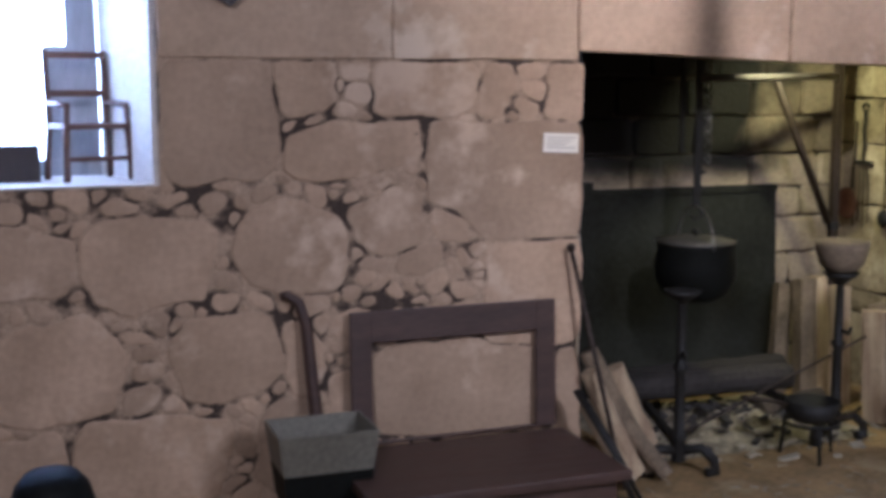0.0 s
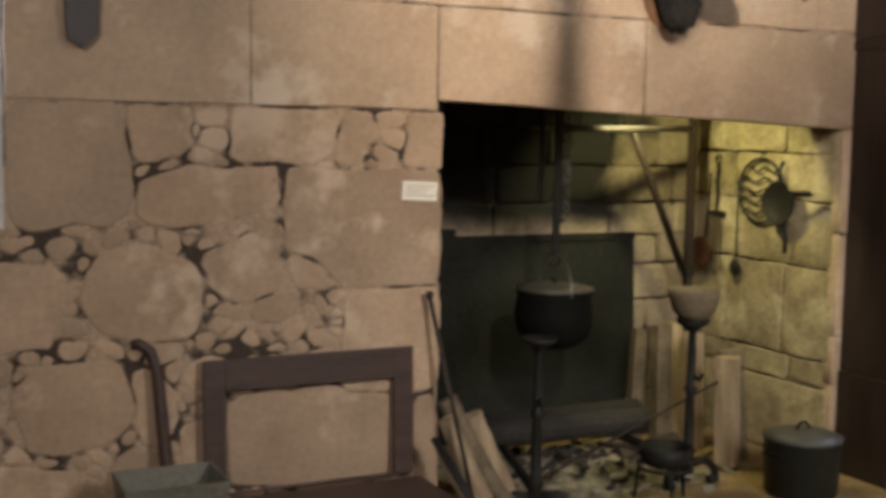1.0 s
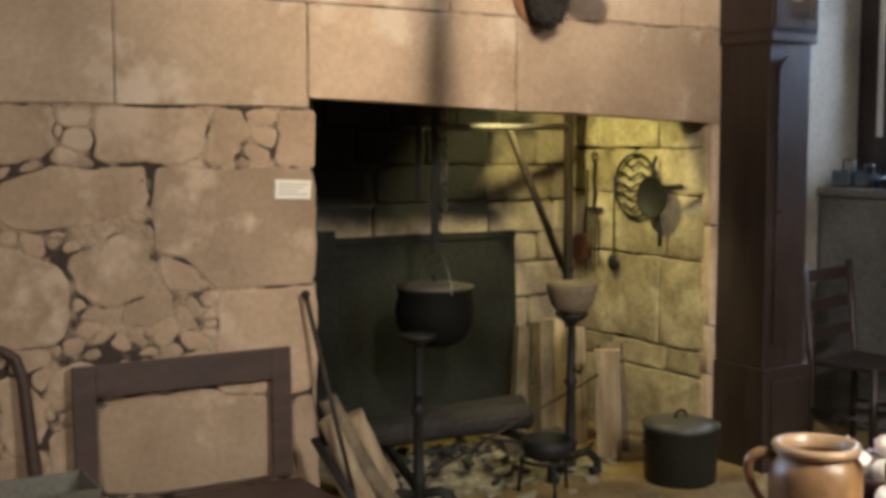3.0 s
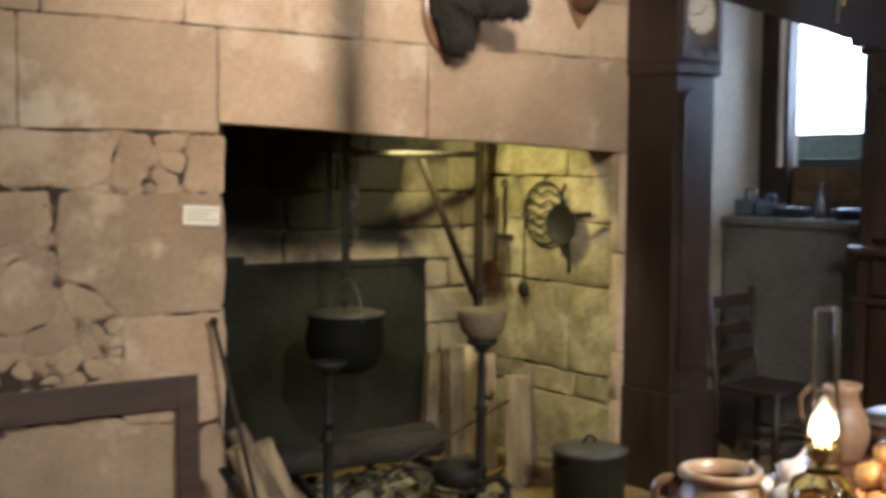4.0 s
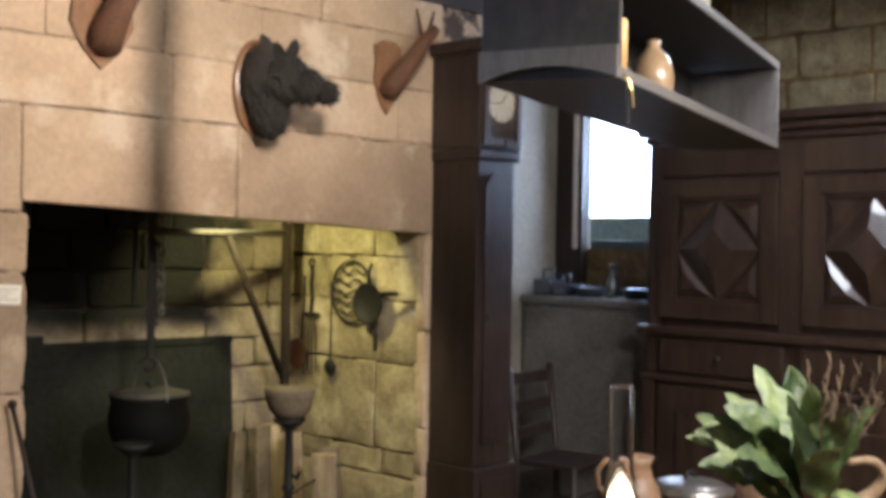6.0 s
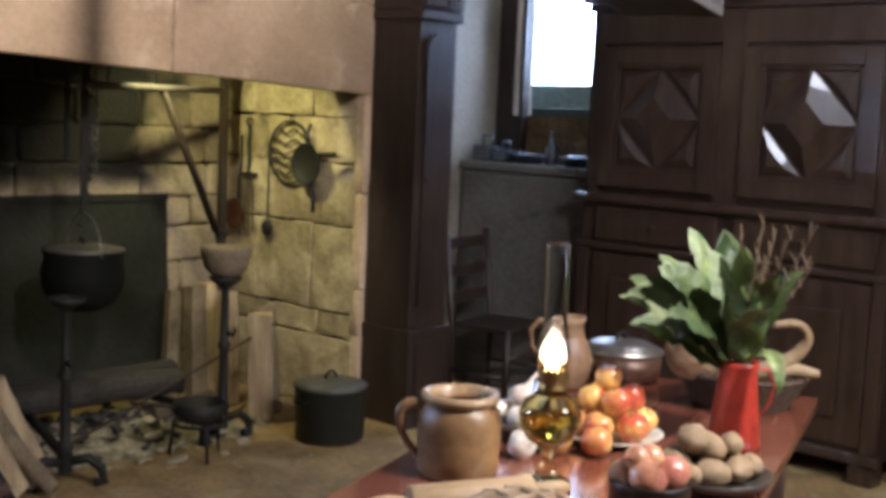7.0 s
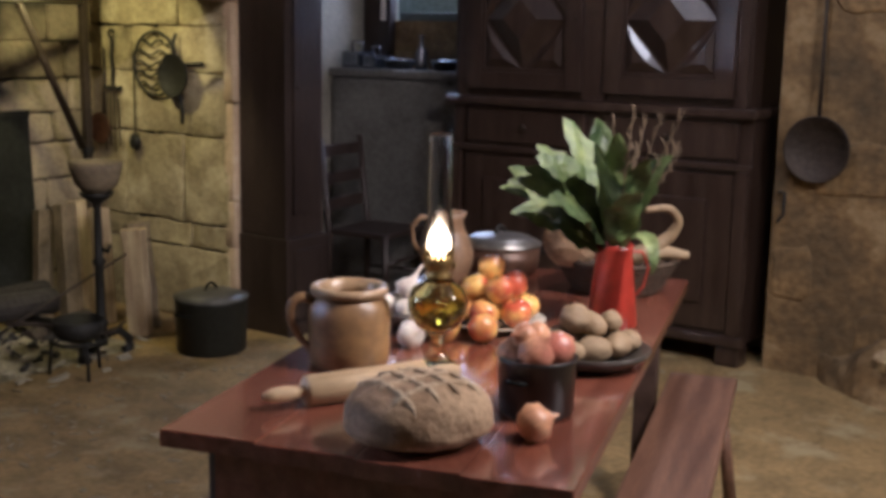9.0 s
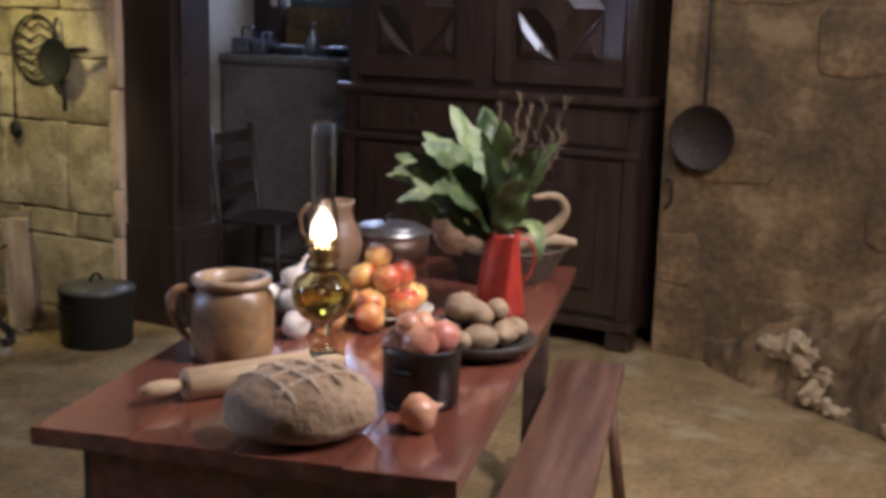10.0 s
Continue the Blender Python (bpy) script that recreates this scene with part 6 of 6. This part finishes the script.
big_b = [(1.019, 0.054, 1.161, 0.504), (1.956, 0.005, 2.056, 0.555), (0.126, 0.005, 0.714, 0.079), (0.736, 0.005, 1.324, 0.064), (1.346, 0.005, 1.934, 0.216), (1.074, 1.635, 1.193, 1.723), (-0.593, 0.859, -0.223, 1.123), (-0.637, 0.464, -0.218, 0.838), (-0.615, 0.112, -0.218, 0.431), (-0.637, 0.005, 0.104, 0.087)]
big = big_a + big_b


def reach(st, x, z):
    """How far a point lies outside a stone of rounded outline (below zero: inside)."""
    cx, cz, a, b, c, q, p = st
    dx, dz = x - cx, z - cz
    dx, dz = abs(dx * c + dz * q) / a, abs(dz * c - dx * q) / b
    return ((dx ** p + dz ** p) ** (1 / p) - 1) * min(a, b)


def rubble(rect, field_seed):
    """Large uneven stones as placed, with small ones packed into what they leave."""
    x0, z0, x1, z1 = rect
    rnd = random.Random(field_seed)

    def on_wall(x, z, edge):
        return x0 + edge < x < x1 - edge and z0 + edge < z < (1.26 if x < 0.42 + edge else z1) - edge

    stones = []
    for a, b, c, d in big:
        squared = c > 2.04
        tilt = 0 if squared else radians(rnd.uniform(-9, 9))
        stones.append(((a + c) / 2, (b + d) / 2, (c - a) / 2 + 0.006, (d - b) / 2 + 0.006, math.cos(tilt), math.sin(tilt), 14 if squared else rnd.uniform(2.9, 6.0)))
    count = len(stones)
    for k in range(2600):
        x, z = rnd.uniform(x0 + 0.015, x1 - 0.015), rnd.uniform(z0 + 0.015, z1 - 0.015)
        room = min(reach(st, x, z) for st in stones)
        if room < 0.012 or not on_wall(x, z, 0.015):
            continue
        r = min(room, rnd.uniform(0.016, 0.055)) + 0.006
        tilt = rnd.uniform(-0.6, 0.6)
        stones.append((x, z, r * rnd.uniform(1.0, 1.9), r, math.cos(tilt), math.sin(tilt), rnd.uniform(2.0, 3.2)))
    large, small = [], []
    for i, st in enumerate(stones):
        cx, cz, a, b = st[:4]
        if not (x0 - a < cx < x1 + a and z0 - b < cz < z1 + b):
            continue
        far = max(a, b) * 1.5
        near = [o for o in stones if o is not st and abs(o[0] - cx) < far + o[2] + 0.1 and abs(o[1] - cz) < far + o[3] + 0.1]
        n = 30 if i < count else 12
        px, pz = cx, cz
        swell = 0.005 if st[6] > 9 else 0.030
        outline = []
        for k in range(n):
            ux, uz = math.cos(2 * math.pi * k / n), math.sin(2 * math.pi * k / n)
            lo, hi = 0.0, far * 1.3
            for step in range(11):
                m_ = (lo + hi) / 2
                x, z = px + ux * m_, pz + uz * m_
                w = Vector((x * 7, z * 7, 1.5))
                wx, wz = x + swell * noise.noise(w), z + swell * noise.noise(w + Vector((9, 4, 2)))
                own = reach(st, wx, wz)
                gap = 0.0015 + 0.009 * max(0, 0.4 + noise.noise(Vector((x * 5, z * 5, 7))))
                ok = on_wall(x, z, 0.004) and own < 0.010 and all(own + gap < reach(o, wx, wz) for o in near)
                lo, hi = (m_, hi) if ok else (lo, m_)
            outline.append((px + ux * lo, pz + uz * lo))
        size = max(p[0] for p in outline) - min(p[0] for p in outline), max(p[1] for p in outline) - min(p[1] for p in outline)
        if min(size) > 0.022:
            (large if i < count else small).append(outline)
    return large, small


rest = [(0.31 * k - 3.0 + rnd.uniform(-0.1, 0.1), 0.33 * j + 0.15 + rnd.uniform(-0.1, 0.1), rnd.uniform(0.1, 0.22)) for k in range(7) for j in range(9)]
large, small = rubble((-0.75, 0.0, OPEN_L, 1.70), 5)
lay(large, wall_n, RUBBLE, rnd, face, proud=0.023, wear=0.009, ragged=0.003)
lay(small, wall_n, RUBBLE, rnd, face, proud=0.022, wear=0.008, ragged=0.0015)
lay(cells(rest, (-3.2, 0.0, -0.75, CEILING), 0.004), wall_n, RUBBLE, rnd, face, proud=0.030, wear=0.022)
# ashlar above: lintel course falls slightly to the right
lintel_z = lambda x: 1.738 - (x - OPEN_L) * 0.036
long_course = [(0.42, 1.275), (1.275, 2.03), (2.03, 3.02), (3.02, 4.28)]
lay([[(a + 0.002, (1.702 if b <= OPEN_L else lintel_z(a)) + 0.002), (b - 0.002, (1.702 if b <= OPEN_L else lintel_z(b)) + 0.002), (b - 0.002, 2.108), (a + 0.002, 2.108)] for a, b in long_course],
    wall_n, STONE, rnd, face, name="ashlar_block", proud=0.030, wear=0.006, ragged=0.002)
lay(courses((0.42, 2.112, 4.28, CEILING), (0.27, 0.265, 0.25, 0.2), 0.62, rnd, 0.002), wall_n, STONE, rnd, face, name="ashlar_block", proud=0.030, wear=0.007, ragged=0.003)
lay(courses((-0.75, 2.55, 0.42, CEILING), (0.25, 0.25), 0.6, rnd, 0.002), wall_n, STONE, rnd, face, name="ashlar_block", proud=0.030, wear=0.007, ragged=0.003)
lay(courses((OPEN_R, 0.0, 4.28, 1.66), (0.42, 0.24, 0.5, 0.5), 0.5, rnd, 0.002), wall_n, STONE, rnd, face, name="ashlar_block", proud=0.030, wear=0.007, ragged=0.003)
# hearth lining: right cheek, back, left cheek
lay(courses((0.0, 0.0, 1.10, 2.1), (0.39, 0.13, 0.46, 0.325, 0.235, 0.25, 0.3), 0.52, random.Random(12), 0.0045), hearth, HEARTH, random.Random(13),
    pose(OPEN_R + 0.03, 5.43, 0, 0, 0, -90), name="hearth_block", proud=0.030, wear=0.006, ragged=0.007)
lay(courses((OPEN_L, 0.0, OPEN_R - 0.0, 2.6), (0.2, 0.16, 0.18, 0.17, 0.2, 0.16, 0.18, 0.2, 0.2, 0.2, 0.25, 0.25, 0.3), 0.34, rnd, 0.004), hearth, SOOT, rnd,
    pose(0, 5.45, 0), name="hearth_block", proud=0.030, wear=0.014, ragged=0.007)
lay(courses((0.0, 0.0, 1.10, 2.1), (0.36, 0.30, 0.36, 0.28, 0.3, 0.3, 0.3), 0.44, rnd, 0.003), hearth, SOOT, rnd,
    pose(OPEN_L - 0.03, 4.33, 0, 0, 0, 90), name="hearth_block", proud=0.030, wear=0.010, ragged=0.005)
# stones showing through the plaster of the end wall
lay([p for k, p in enumerate(courses((0.0, 0.1, 2.1, 2.9), (0.24, 0.26, 0.25, 0.24, 0.25, 0.3, 0.25, 0.3, 0.3), 0.42, rnd, 0.006)) if k % 4 == 1],
    [o for o in scene.objects if o.name == "wall_east"][0], OCHRE, rnd, pose(5.20, 1.86, 0, 0, 0, -90), proud=0.006, wear=0.03, ragged=0.014)
# squared stones over the cupboard
lay(courses((0.0, 2.28, 1.59, CEILING), (0.22, 0.24, 0.26), 0.42, rnd, 0.005),
    [o for o in scene.objects if o.name == "wall_east"][0], HEARTH, rnd, pose(END_X + 0.028, 3.45, 0, 0, 0, -90), proud=0.032, wear=0.012, ragged=0.006)
